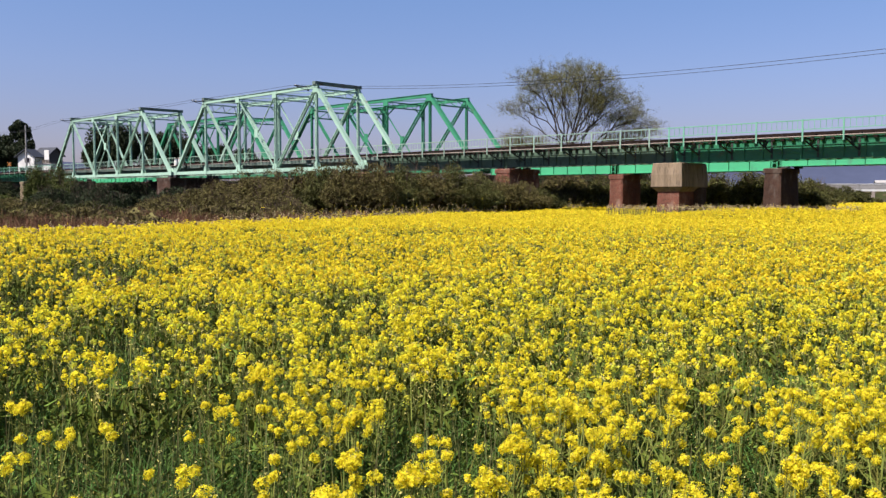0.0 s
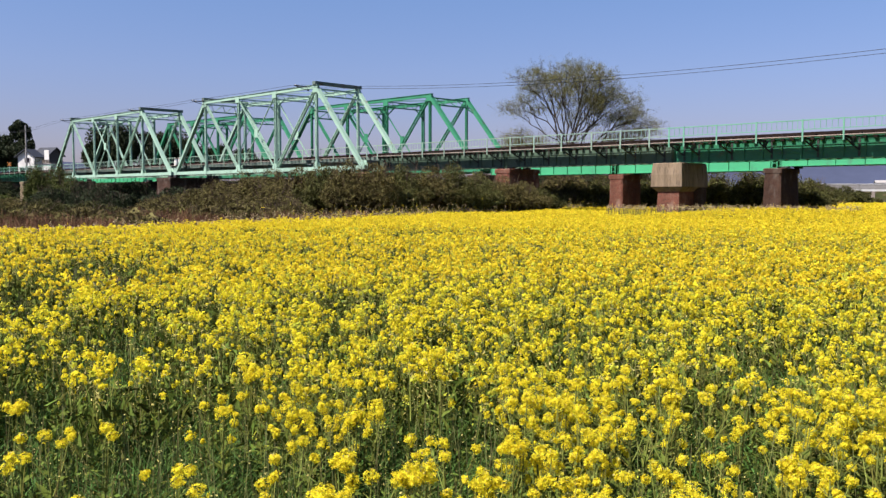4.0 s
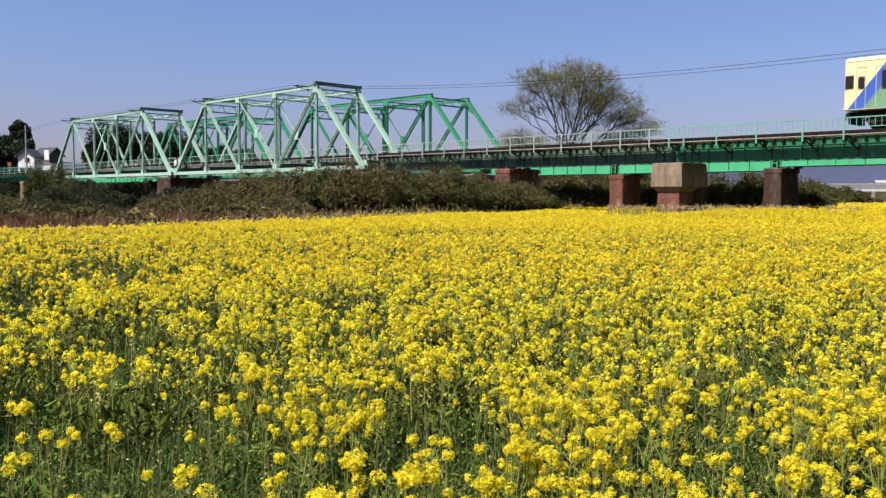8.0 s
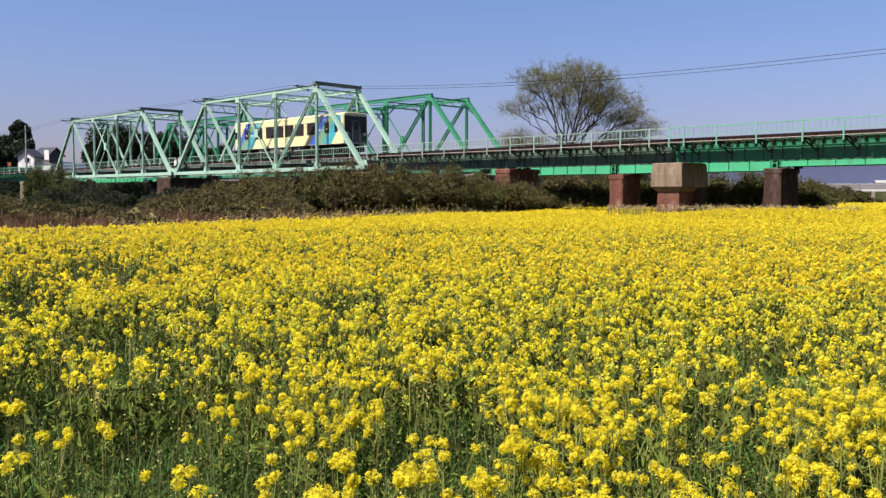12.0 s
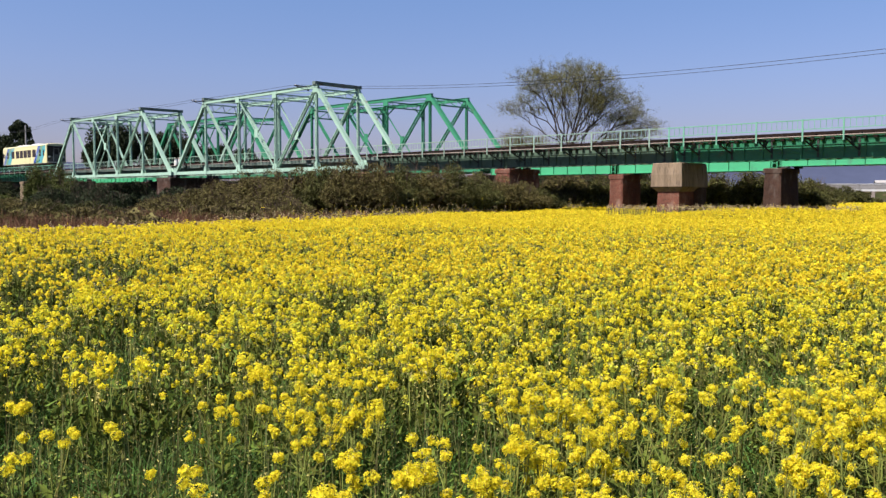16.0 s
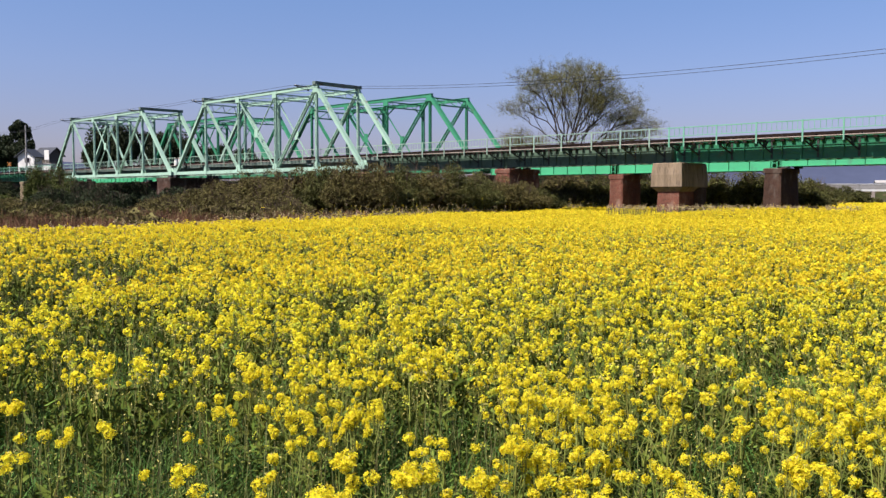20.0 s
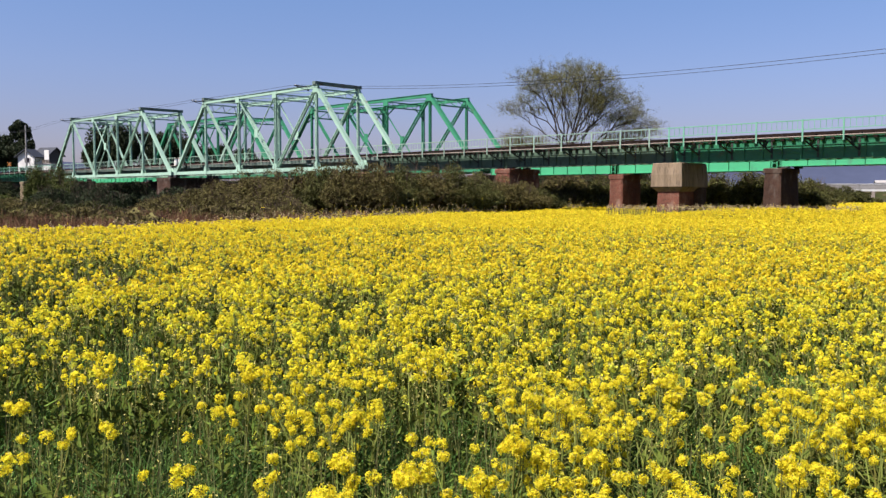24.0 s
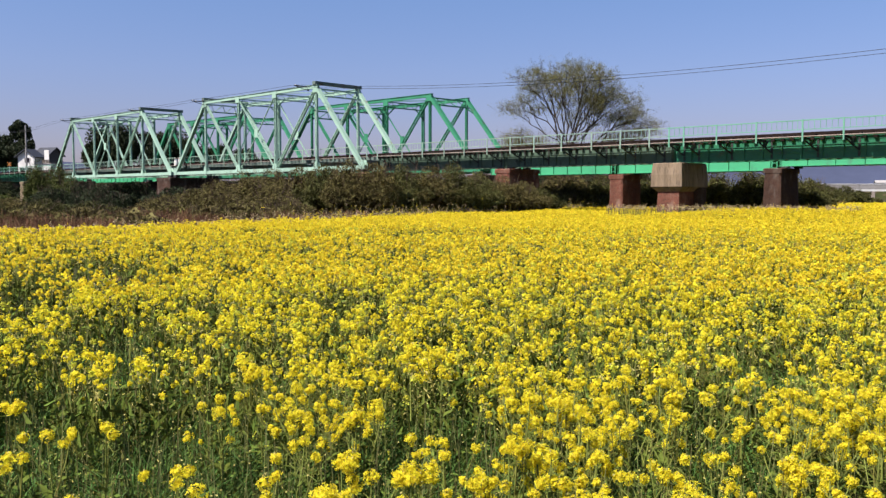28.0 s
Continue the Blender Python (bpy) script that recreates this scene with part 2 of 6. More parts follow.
class Shell:
    """Gathers corners and faces of one mesh."""

    def __init__(self):
        self.v, self.f = [], []

    def add(self, verts, faces):
        k = len(self.v)
        self.v.extend(tuple(p) for p in verts)
        self.f.extend(tuple(i + k for i in f) for f in faces)
        return self

    def box(self, x0, x1, y0, y1, z0, z1):
        return self.add([(x, y, z) for z in (z0, z1) for y in (y0, y1) for x in (x0, x1)],
                        [(0, 2, 3, 1), (4, 5, 7, 6), (0, 1, 5, 4), (2, 6, 7, 3), (0, 4, 6, 2), (1, 3, 7, 5)])

    def bevelled(self, x0, x1, y0, y1, z0, z1, b):
        """A box whose upright edges and top rim are chamfered by b."""
        ring = [(x0 + b, y0), (x1 - b, y0), (x1, y0 + b), (x1, y1 - b), (x1 - b, y1), (x0 + b, y1), (x0, y1 - b), (x0, y0 + b)]
        cx, cy = (x0 + x1) / 2, (y0 + y1) / 2
        inner = [(cx + (x - cx) * (1 - 2 * b / (x1 - x0)), cy + (y - cy) * (1 - 2 * b / (y1 - y0))) for x, y in ring]
        v = [(x, y, z0) for x, y in ring] + [(x, y, z1 - b) for x, y in ring] + [(x, y, z1) for x, y in inner]
        f = [tuple(range(7, -1, -1)), tuple(range(16, 24))]
        for k in (0, 8):
            f += [(k + i, k + (i + 1) % 8, k + 8 + (i + 1) % 8, k + 8 + i) for i in range(8)]
        return self.add(v, f)

    def beam(self, p, q, w, h, up=(0, 0, 1)):
        """A straight bar from p to q, w wide across, h deep along up."""
        p, q, up = Vector(p), Vector(q), Vector(up)
        d = (q - p).normalized()
        s = d.cross(up)
        if s.length < 1e-4:
            s = d.cross(Vector((0, 1, 0)))
        s.normalize()
        u = s.cross(d).normalized()
        s, u = s * (w / 2), u * (h / 2)
        return self.add([c + a * s + b * u for c in (p, q) for b in (-1, 1) for a in (-1, 1)],
                        [(0, 2, 3, 1), (4, 5, 7, 6), (0, 1, 5, 4), (2, 6, 7, 3), (0, 4, 6, 2), (1, 3, 7, 5)])

    def tube(self, pts, radii, n=6):
        """A tapered tube along pts."""
        v, f = [], []
        pts = [Vector(p) for p in pts]
        for i, p in enumerate(pts):
            d = (pts[min(i + 1, len(pts) - 1)] - pts[max(i - 1, 0)]).normalized()
            a = d.orthogonal().normalized()
            b = d.cross(a)
            v += [p + radii[i] * (math.cos(t * 2 * math.pi / n) * a + math.sin(t * 2 * math.pi / n) * b) for t in range(n)]
        for i in range(len(pts) - 1):
            f += [(i * n + t, i * n + (t + 1) % n, (i + 1) * n + (t + 1) % n, (i + 1) * n + t) for t in range(n)]
        f += [tuple(range(n - 1, -1, -1)), tuple(range(len(v) - n, len(v)))]
        return self.add(v, f)

    def laced(self, p, q, w, side):
        """A built-up member: two channels side by side, tied by zigzag lacing bars; side is the way from channel to channel."""
        p, q, side = Vector(p), Vector(q), Vector(side).normalized()
        o = side * (w / 2)
        d = (q - p).normalized()
        n = d.cross(side)
        for s in (-1, 1):
            self.beam(p + o * s, q + o * s, 0.055, 0.19, n)
        steps = max(4, int((q - p).length / (w * 1.5)))
        for i in range(steps):
            a, b = p.lerp(q, (i + 0.05) / steps), p.lerp(q, (i + 0.95) / steps)
            s = 1 if i % 2 else -1
            for k in (-0.08, 0.08):
                self.beam(a + o * s + n * k, b - o * s + n * k, 0.045, 0.015, n)
        return self

    def trough(self, p, q, depth, width):
        """An inclined box member: a cover plate above, a web at either side, the underside open but for lacing bars."""
        p, q, y = Vector(p), Vector(q), Vector((0, 1, 0))
        d = (q - p).normalized()
        n = d.cross(y)
        if n.z < 0:
            n = -n
        self.beam(p + n * depth / 2, q + n * depth / 2, width + 0.06, 0.024, n)
        for s in (-1, 1):
            o = y * s * width / 2
            self.beam(p + o, q + o, 0.024, depth - 0.03, n)
            self.beam(p + o - n * (depth / 2 - 0.012) - y * s * 0.05, q + o - n * (depth / 2 - 0.012) - y * s * 0.05, 0.1, 0.02, n)
        steps = int((q - p).length / 0.5)
        for i in range(steps):
            a, b = p.lerp(q, i / steps) - n * depth / 2, p.lerp(q, (i + 1) / steps) - n * depth / 2
            o = y * (width / 2 - 0.06) * (1 if i % 2 else -1)
            self.beam(a + o, b - o, 0.065, 0.014, n)
        for t in (0.0, 0.97):
            a, b = p.lerp(q, t) - n * depth / 2, p.lerp(q, t + 0.03) - n * depth / 2
            self.beam(a, b, width - 0.1, 0.016, n)
        return self

    def mesh(self, name, material, smooth=False):
        me = bpy.data.meshes.new(name)
        me.from_pydata(self.v, [], self.f)
        if smooth:
            me.polygons.foreach_set("use_smooth", [True] * len(me.polygons))
        me.materials.append(material)
        me.update()
        return me


def quads(name, verts, material, n=4):
    """A mesh of loose n-cornered faces from an array of corners."""
    me = bpy.data.meshes.new(name)
    k = len(verts) // n
    me.vertices.add(len(verts))
    me.vertices.foreach_set("co", np.ascontiguousarray(verts, dtype=np.float32).ravel())
    me.loops.add(k * n)
    me.loops.foreach_set("vertex_index", np.arange(k * n, dtype=np.int32))
    me.polygons.add(k)
    me.polygons.foreach_set("loop_start", np.arange(0, k * n, n, dtype=np.int32))
    me.materials.append(material)
    me.update(calc_edges=True)
    return me


def thing(name, m, label, category, group="", kind=""):
    ob = new(name)
    ob.empty_display_size = 0.1
    ob.matrix_world = m
    return tagged(ob, label, category, group, kind)


def part(name, data, material=None, parent=None, label="", at=None):
    """A mesh object under its thing or part; data is a Shell or a mesh."""
    me = data.mesh(name, material) if isinstance(data, Shell) else data
    ob = new(name, me)
    ob.parent = parent
    if at is not None:
        ob.matrix_basis = at
    if label:
        ob["label"] = label
    return ob


def solo(name, data, material, m, label, category, group="", kind=""):
    """A thing of one mesh."""
    me = data.mesh(name, material) if isinstance(data, Shell) else data
    ob = new(name, me)
    ob.matrix_world = m
    return tagged(ob, label, category, group, kind)


# The bridges' own axes: x along the track towards the camera's side, y across to the far side.
BR = pose(5.897, 62.341, 0, 0, 0, -44.347)


def on_bridge(u, v=0.0, z=0.0):
    return BR @ Matrix.Translation((u, v, z))


TRACK = 1.45          # the track's centre line
RAIL_TOP = 5.15

# ---- ground: one sheet, with the far bank and the track's embankments ----


def smooth(a, b, x):
    t = np.clip((x - a) / (b - a), 0, 1)
    return t * t * (3 - 2 * t)


def build_ground():
    us = sorted(set([-4500, -2500, -1200, -700, -450, -330, -300, -250, -200, -160, 56, 62, 200, 240, 300, 450, 700, 1200, 2500, 4500]
                    + list(np.arange(-150, 56, 3.0))))
    vs = sorted(set([-4500, -2500, -1200, -600, -300, -150, -100, 100, 150, 300, 600, 1200, 2500, 4500]
                    + list(np.arange(-80, 60, 3.0)) + [-9.0, -3.5, -1.5, 4.4, 6.4, 11.9]))
    U, V = np.meshgrid(us, vs, indexing="ij")
    bank = 4.4 * smooth(-104, -120, U)
    dam = 4.78 * np.clip((7.5 - np.abs(V - TRACK)) / 4.5, 0, 1) * np.maximum(smooth(-104, -114, U), smooth(44, 56, U))
    Z = np.maximum(bank, dam)
    near = (np.abs(U) < 150) & (np.abs(V) < 80)
    Z = Z + np.where(near, 0.05 * np.sin(U * 0.7 + V * 0.3) * np.sin(V * 0.53 - U * 0.21), 0)
    verts = [(float(u), float(v), float(z)) for u, v, z in zip(U.ravel(), V.ravel(), Z.ravel())]
    nv = len(vs)
    faces = [(i * nv + j, (i + 1) * nv + j, (i + 1) * nv + j + 1, i * nv + j + 1) for i in range(len(us) - 1) for j in range(nv - 1)]
    sh = Shell().add(verts, faces)
    ob = new("ground", sh.mesh("ground", M_GROUND, True))
    ob.matrix_world = BR
    tagged(ob, "weedy riverside ground rising to the far bank", "ground", kind="structure")


build_ground()

# ---- bridges ----


def truss_span(name, u0, panel, near, width, zb, zt, paint, dark, label, heavy=True):
    """A through truss of five panels: each side a Pratt truss with a crossed middle panel; portals, struts and floor between."""
    root = thing(name, on_bridge(u0), label, "truss bridge", kind="structure")
    x = [i * panel for i in range(6)]
    for side, y in (("near", near), ("far", near + width)):
        part("bottom_chord", Shell().box(x[0] - 0.3, x[5] + 0.3, y - 0.15, y + 0.15, zb - 0.17, zb + 0.17), paint, root)
        sh = Shell().box(x[1] - 0.25, x[4] + 0.25, y - 0.14, y + 0.14, zt - 0.12, zt + 0.17)
        sh.box(x[1] - 0.3, x[4] + 0.3, y - 0.2, y + 0.2, zt + 0.17, zt + 0.2)
        part("top_chord", sh, paint, root)
        for a, b in ((0, 1), (5, 4)):
            e = Shell().trough((x[a], y, zb), (x[b], y, zt), 0.29, 0.34)
            part("end_post", e, paint, root)
        for i in (1, 4):
            part("hanger", Shell().laced((x[i], y, zb), (x[i], y, zt), 0.18, (1, 0, 0)), paint, root)
        for i in (2, 3):
            part("vertical", Shell().laced((x[i], y, zb), (x[i], y, zt), 0.27, (1, 0, 0)), paint, root)
        part("diagonal", Shell().laced((x[1], y, zt), (x[2], y, zb), 0.21, (1, 0, 0.6)), paint, root)
        part("diagonal", Shell().laced((x[4], y, zt), (x[3], y, zb), 0.28, (1, 0, -0.6)), paint, root)
        part("counter_diagonal", Shell().beam((x[2], y - 0.06, zt), (x[3], y - 0.06, zb), 0.05, 0.15, (0, 1, 0)), paint, root)
        part("counter_diagonal", Shell().beam((x[3], y + 0.06, zt), (x[2], y + 0.06, zb), 0.05, 0.11, (0, 1, 0)), paint, root)
        for i, w in ((0, 0.36), (1, 0.28), (2, 0.4), (3, 0.4), (4, 0.28), (5, 0.36)):
            for s in (-0.175, 0.175):
                g = Shell().add([(x[i] - w, y + s, zb - 0.2), (x[i] + w, y + s, zb - 0.2), (x[i] + w, y + s, zb + 0.25), (x[i] + w * 0.5, y + s, zb + 0.62),
                                 (x[i] - w * 0.5, y + s, zb + 0.62), (x[i] - w, y + s, zb + 0.25)], [(0, 1, 2, 3, 4, 5)])
                k = 0.02 if s > 0 else -0.02
                g.add([(a, b + k, c) for a, b, c in g.v[:6]], [(5, 4, 3, 2, 1, 0)])
                g.f += [(j, (j + 1) % 6, 6 + (j + 1) % 6, 6 + j) for j in range(6)]
                part("gusset_plate", g, paint, root)
        for i in (1, 2, 3, 4):
            part("gusset_plate", Shell().box(x[i] - 0.34, x[i] + 0.34, y - 0.17, y - 0.145, zt - 0.5, zt + 0.1), paint, root)
        mid = (x[2] + x[3]) / 2
        part("crossing_plate", Shell().box(mid - 0.3, mid + 0.3, y - 0.12, y - 0.1, (zb + zt) / 2 - 0.42, (zb + zt) / 2 + 0.42), paint, root)
    y0, y1 = near, near + width
    for i in (1, 4):
        s = 1 if i == 1 else -1
        if heavy:
            part("portal_beam", Shell().box(x[i] - 0.22, x[i] + 0.22, y0 - 0.3, y1 + 0.3, zt + 0.21, zt + 0.5), dark, root, "dark grey-green portal beam")
        sh = Shell()
        for dz, dx in ((-0.15, 0.0), (-0.85, -0.62 * s)):
            sh.beam((x[i] + dx, y0, zt + dz), (x[i] + dx, y1, zt + dz), 0.12, 0.12)
        steps = 7
        for k in range(steps):
            a, b = y0 + width * k / steps, y0 + width * (k + 1) / steps
            za, zc = ((-0.15, 0), (-0.85, -0.62 * s)) if k % 2 else ((-0.85, -0.62 * s), (-0.15, 0))
            sh.beam((x[i] + za[1], a, zt + za[0]), (x[i] + zc[1], b, zt + zc[0]), 0.05, 0.07)
        part("portal_lattice", sh, paint, root)
        for y, d in ((y0, 1), (y1, -1)):
            part("knee_brace", Shell().beam((x[i] - s * 1.2, y, zt - 1.5), (x[i] - s * 0.45, y + d * 1.0, zt - 0.7), 0.08, 0.12), paint, root)
    for i in (2, 3):
        sh = Shell()
        for dz in (-0.1, -0.62):
            sh.beam((x[i], y0, zt + dz), (x[i], y1, zt + dz), 0.11, 0.1)
        for k in range(8):
            a, b = y0 + width * k / 8, y0 + width * (k + 1) / 8
            za, zc = (-0.1, -0.62) if k % 2 else (-0.62, -0.1)
            sh.beam((x[i], a, zt + za), (x[i], b, zt + zc), 0.05, 0.05)
        part("top_strut", sh, paint, root)
        for y, d in ((y0, 1), (y1, -1)):
            part("knee_brace", Shell().beam((x[i], y, zt - 1.5), (x[i], y + d * 1.0, zt - 0.65), 0.08, 0.1), paint, root)
    for i in (1, 2, 3):
        for a, b in ((y0, y1), (y1, y0)):
            k = 0.06 if a == y0 else -0.02
            part("top_lateral", Shell().beam((x[i], a, zt - 0.1 + k), (x[i + 1], b, zt - 0.1 + k), 0.1, 0.07), paint, root)
    for i in range(6):
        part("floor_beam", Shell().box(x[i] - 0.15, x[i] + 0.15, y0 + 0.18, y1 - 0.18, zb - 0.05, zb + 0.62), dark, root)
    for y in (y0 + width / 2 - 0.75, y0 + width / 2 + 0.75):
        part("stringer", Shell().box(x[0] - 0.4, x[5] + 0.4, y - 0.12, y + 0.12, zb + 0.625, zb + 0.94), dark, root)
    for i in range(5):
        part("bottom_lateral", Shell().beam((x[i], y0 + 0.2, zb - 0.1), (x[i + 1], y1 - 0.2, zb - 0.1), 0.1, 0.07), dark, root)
    for xe in (x[0], x[5]):
        for y in (y0, y1):
            part("bearing", Shell().bevelled(xe - 0.3, xe + 0.3, y - 0.28, y + 0.28, zb - 0.45, zb - 0.172, 0.05), M_DARK_STEEL, root, "dark steel bearing shoe")
    return root


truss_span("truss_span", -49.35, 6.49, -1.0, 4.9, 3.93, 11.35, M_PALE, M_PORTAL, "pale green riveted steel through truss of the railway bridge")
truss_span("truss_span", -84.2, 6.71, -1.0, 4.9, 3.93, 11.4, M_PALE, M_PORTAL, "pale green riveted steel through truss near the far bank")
truss_span("truss_span", -41.5, 6.06, 7.5, 5.0, 3.75, 10.75, M_GREEN, M_GREEN_DK, "bright green steel through truss of the parallel bridge", False)
truss_span("truss_span", -72.9, 6.08, 7.5, 5.0, 3.75, 10.85, M_GREEN, M_GREEN_DK, "bright green steel truss of the parallel bridge by the far bank", False)


def girder_span(u0, u1, centre, half, zb, zt, paint, label, ribs=1.2, long_rib=True):
    """Two plate girders with upright stiffeners, joined by cross frames."""
    root = thing("girder_span", on_bridge(u0), label, "girder bridge", kind="structure")
    L = u1 - u0
    n = max(3, round(L / ribs))
    rib_mesh = Shell().box(-0.012, 0.012, -0.085, 0.0, zb + 0.04, zt - 0.04).mesh("stiffener", paint)
    rib_far = Shell().box(-0.012, 0.012, 0.0, 0.085, zb + 0.04, zt - 0.04).mesh("stiffener", paint)
    for s in (-1, 1):
        y = centre + s * half
        sh = Shell().box(0.05, L - 0.05, y - 0.015, y + 0.015, zb + 0.035, zt - 0.035)
        sh.box(0.05, L - 0.05, y - 0.16, y + 0.16, zb, zb + 0.035).box(0.05, L - 0.05, y - 0.10, y + 0.10, zt - 0.035, zt)
        sh.box(0.05, L - 0.05, y - 0.11, y + 0.11, zt, zt + 0.02)
        if long_rib:
            sh.box(0.05, L - 0.05, y - 0.07, y - 0.015, zb + 0.36, zb + 0.39).box(0.05, L - 0.05, y - 0.07, y - 0.015, zt - 0.42, zt - 0.39)
        g = part("girder", sh, paint, root)
        for i in range(n + 1):
            px = 0.12 + (L - 0.24) * i / n
            part("stiffener", rib_mesh if s < 0 else rib_far, None, g, at=Matrix.Translation((px, y + s * 0.015, 0)))
    for i in range(0, n + 1, 2):
        px = 0.12 + (L - 0.24) * i / n
        sh = Shell().beam((px, centre - half, zb + 0.15), (px, centre + half, zt - 0.15), 0.07, 0.07).beam((px + 0.08, centre + half, zb + 0.15), (px + 0.08, centre - half, zt - 0.15), 0.07, 0.07)
        part("cross_frame", sh, paint, root)
    for px in (0.45, L - 0.45):
        for s in (-1, 1):
            part("bearing", Shell().bevelled(px - 0.25, px + 0.25, centre + s * half - 0.2, centre + s * half + 0.2, zb - 0.12, zb - 0.002, 0.03), M_DARK_STEEL, root)
    return root


for a, b in ((-2.07, 11.89), (-16.5, -2.07)):
    girder_span(a, b, TRACK, 0.95, 3.62, 4.83, M_PALE_DK, "weathered grey-green plate girder span carrying the track")
for a, b in ((11.89, 25.85), (25.85, 39.8), (39.8, 53.8)):
    girder_span(a, b, TRACK, 0.95, 3.62, 4.83, M_GREEN_DK, "green plate girder span carrying the track")
for a, b in ((-98.9, -84.9), (-112.9, -98.9)):
    girder_span(a, b, TRACK, 0.95, 3.62, 4.83, M_GREEN_DK, "green plate girder span at the far bank")
for a, b in ((-11.0, 1.78), (2.3, 14.7)):
    girder_span(a, b, 10.0, 1.1, 3.23, 4.62, M_GREEN_GIRDER, "bright green plate girder of the parallel bridge", 1.5, False)
for a, b in ((15.15, 28.0), (28.4, 41.3), (41.7, 54.8)):
    girder_span(a, b, 10.0, 1.1, 3.5, 4.62, M_GREEN_GIRDER, "bright green shallow plate girder of the parallel bridge", 1.9, False)
for a, b in ((-86.4, -73.3), (-99.5, -86.4), (-112.6, -99.5)):
    girder_span(a, b, 10.0, 1.1, 3.4, 4.62, M_GREEN_GIRDER, "bright green plate girder of the parallel bridge by the bank", 1.3, False)


def worn_shaft(k, h, top, batter, seed):
    """An upright masonry block, k and h half its plan, with weathered faces and chipped arrises."""
    sh, rows, side = Shell(), 14, 7
    base = [(-1 + 2 * i / side, -1) for i in range(side)] + [(1, -1 + 2 * i / side) for i in range(side)]
    base += [(-x, -y) for x, y in base]
    n = len(base)
    for r in range(rows + 1):
        z = -0.3 + (top + 0.3) * r / rows
        grow = batter * (1 - r / rows)
        for x, y in base:
            p = Vector((x * (k + grow), y * (h + grow), z))
            corner = abs(x) > 0.99 and abs(y) > 0.99
            d = 0.022 * noise.noise(p * 1.7 + Vector((seed, 0, 0))) + 0.02 * noise.noise(p * 5.0 + Vector((0, seed, 0)))
            p.x += (d - (0.07 if corner else 0.0)) * x
            p.y += (d - (0.07 if corner else 0.0)) * y
            sh.v.append(p)
    sh.f = [tuple(range(n - 1, -1, -1)), tuple(range(rows * n, rows * n + n))]
    sh.f += [(r * n + i, r * n + (i + 1) % n, (r + 1) * n + (i + 1) % n, (r + 1) * n + i) for r in range(rows) for i in range(n)]
    return sh


def pier(u, v0, v1, w, ztop, batter, material, label, cap=None):
    """A masonry pier, broader at its foot, with a coping or a concrete head."""
    root = thing("bridge_pier", on_bridge(u, (v0 + v1) / 2), label, "bridge pier", "bridge piers", "structure")
    h = (v1 - v0) / 2
    if cap:
        zc, cw = cap
        k = w / 2
        sh = Shell()
        ring = lambda a, b, z: [(-a, -b, z), (a, -b, z), (a, b, z), (-a, b, z)]
        sh.add(ring(k + batter * 0.5, h + 0.1, -0.3) + ring(k, h, zc - 0.32), [(0, 1, 5, 4), (1, 2, 6, 5), (2, 3, 7, 6), (3, 0, 4, 7), (4, 5, 6, 7), (3, 2, 1, 0)])
        part("brick_shaft", sh, M_BRICK, root, "reddish brick shaft")
        c = cw / 2
        sh = Shell()
        levels = [(k + 0.02, h + 0.02, zc - 0.318), (c, h + 0.3, zc), (c - 0.02, h + 0.3, zc + 0.75), (c - 0.09, h + 0.22, ztop - 0.05), (c - 0.13, h + 0.18, ztop)]
        for a, b, z in levels:
            sh.v += ring(a, b, z)
        sh.f = [(3, 2, 1, 0)] + [(i * 4 + j, i * 4 + (j + 1) % 4, i * 4 + 4 + (j + 1) % 4, i * 4 + 4 + j) for i in range(4) for j in range(4)] + [(16, 17, 18, 19)]
        # Dark brick on this block puts the pier's side shade into its colour.
        part("rear_shaft", Shell().bevelled(-c + 0.05, c - 0.05, 0.45, h + 0.26, -0.3, zc - 0.003, 0.05), M_BRICK_DK, root, "dark masonry block behind the brick shaft, toned for shade")
        part("concrete_head", sh, M_CONCRETE, root, "weathered concrete pier head")
    else:
        k = w / 2
        part("shaft", worn_shaft(k, h, ztop - 0.34, batter, u), material, root)
        part("coping_stone", Shell().bevelled(-k - 0.03, k + 0.03, -h - 0.03, h + 0.03, ztop - 0.34, ztop, 0.05), material, root)
    return root


pier(11.85, -0.05, 2.75, 1.5, 3.6, 0.1, M_BRICK, "pier with a concrete head on a brick shaft, in the flowers", (2.1, 2.2))
pier(-1.75, -0.35, 3.25, 1.45, 3.5, 0.12, M_BRICK, "red brick pier half hidden by shrubs")
pier(-51.2, -1.7, 4.6, 3.2, 3.48, 0.15, M_BRICK_DK, "weathered brick pier between the truss spans")
for u in (-16.7, -84.6):
    pier(u, -1.7, 4.6, 1.9, 3.48, 0.15, M_BRICK, "red brick pier under the truss ends")
pier(-98.9, -0.35, 3.25, 1.6, 3.5, 0.12, M_CONCRETE, "weathered concrete pier by the far bank")
for u in (25.85, 39.8):
    pier(u, -0.35, 3.25, 1.45, 3.5, 0.12, M_BRICK_DK, "sooty brick pier in the flowers")
pier(2.62, 8.2, 10.9, 1.3, 3.14, 0.05, M_BRICK, "red brick pier of the parallel bridge")
pier(15.0, 8.2, 11.2, 1.25, 3.38, 0.12, M_BRICK_DK, "dark sooty brick pier of the parallel bridge")
for u in (-11.0, -42.0, -73.1):
    pier(u, 6.8, 13.2, 1.7, 3.3, 0.15, M_BRICK_DK, "sooty brick pier under the green truss ends")
for u in (28.2, 41.5, -86.4, -99.5):
    pier(u, 8.2, 11.7, 1.4, 3.1, 0.12, M_BRICK_DK, "dark brick pier of the parallel bridge")
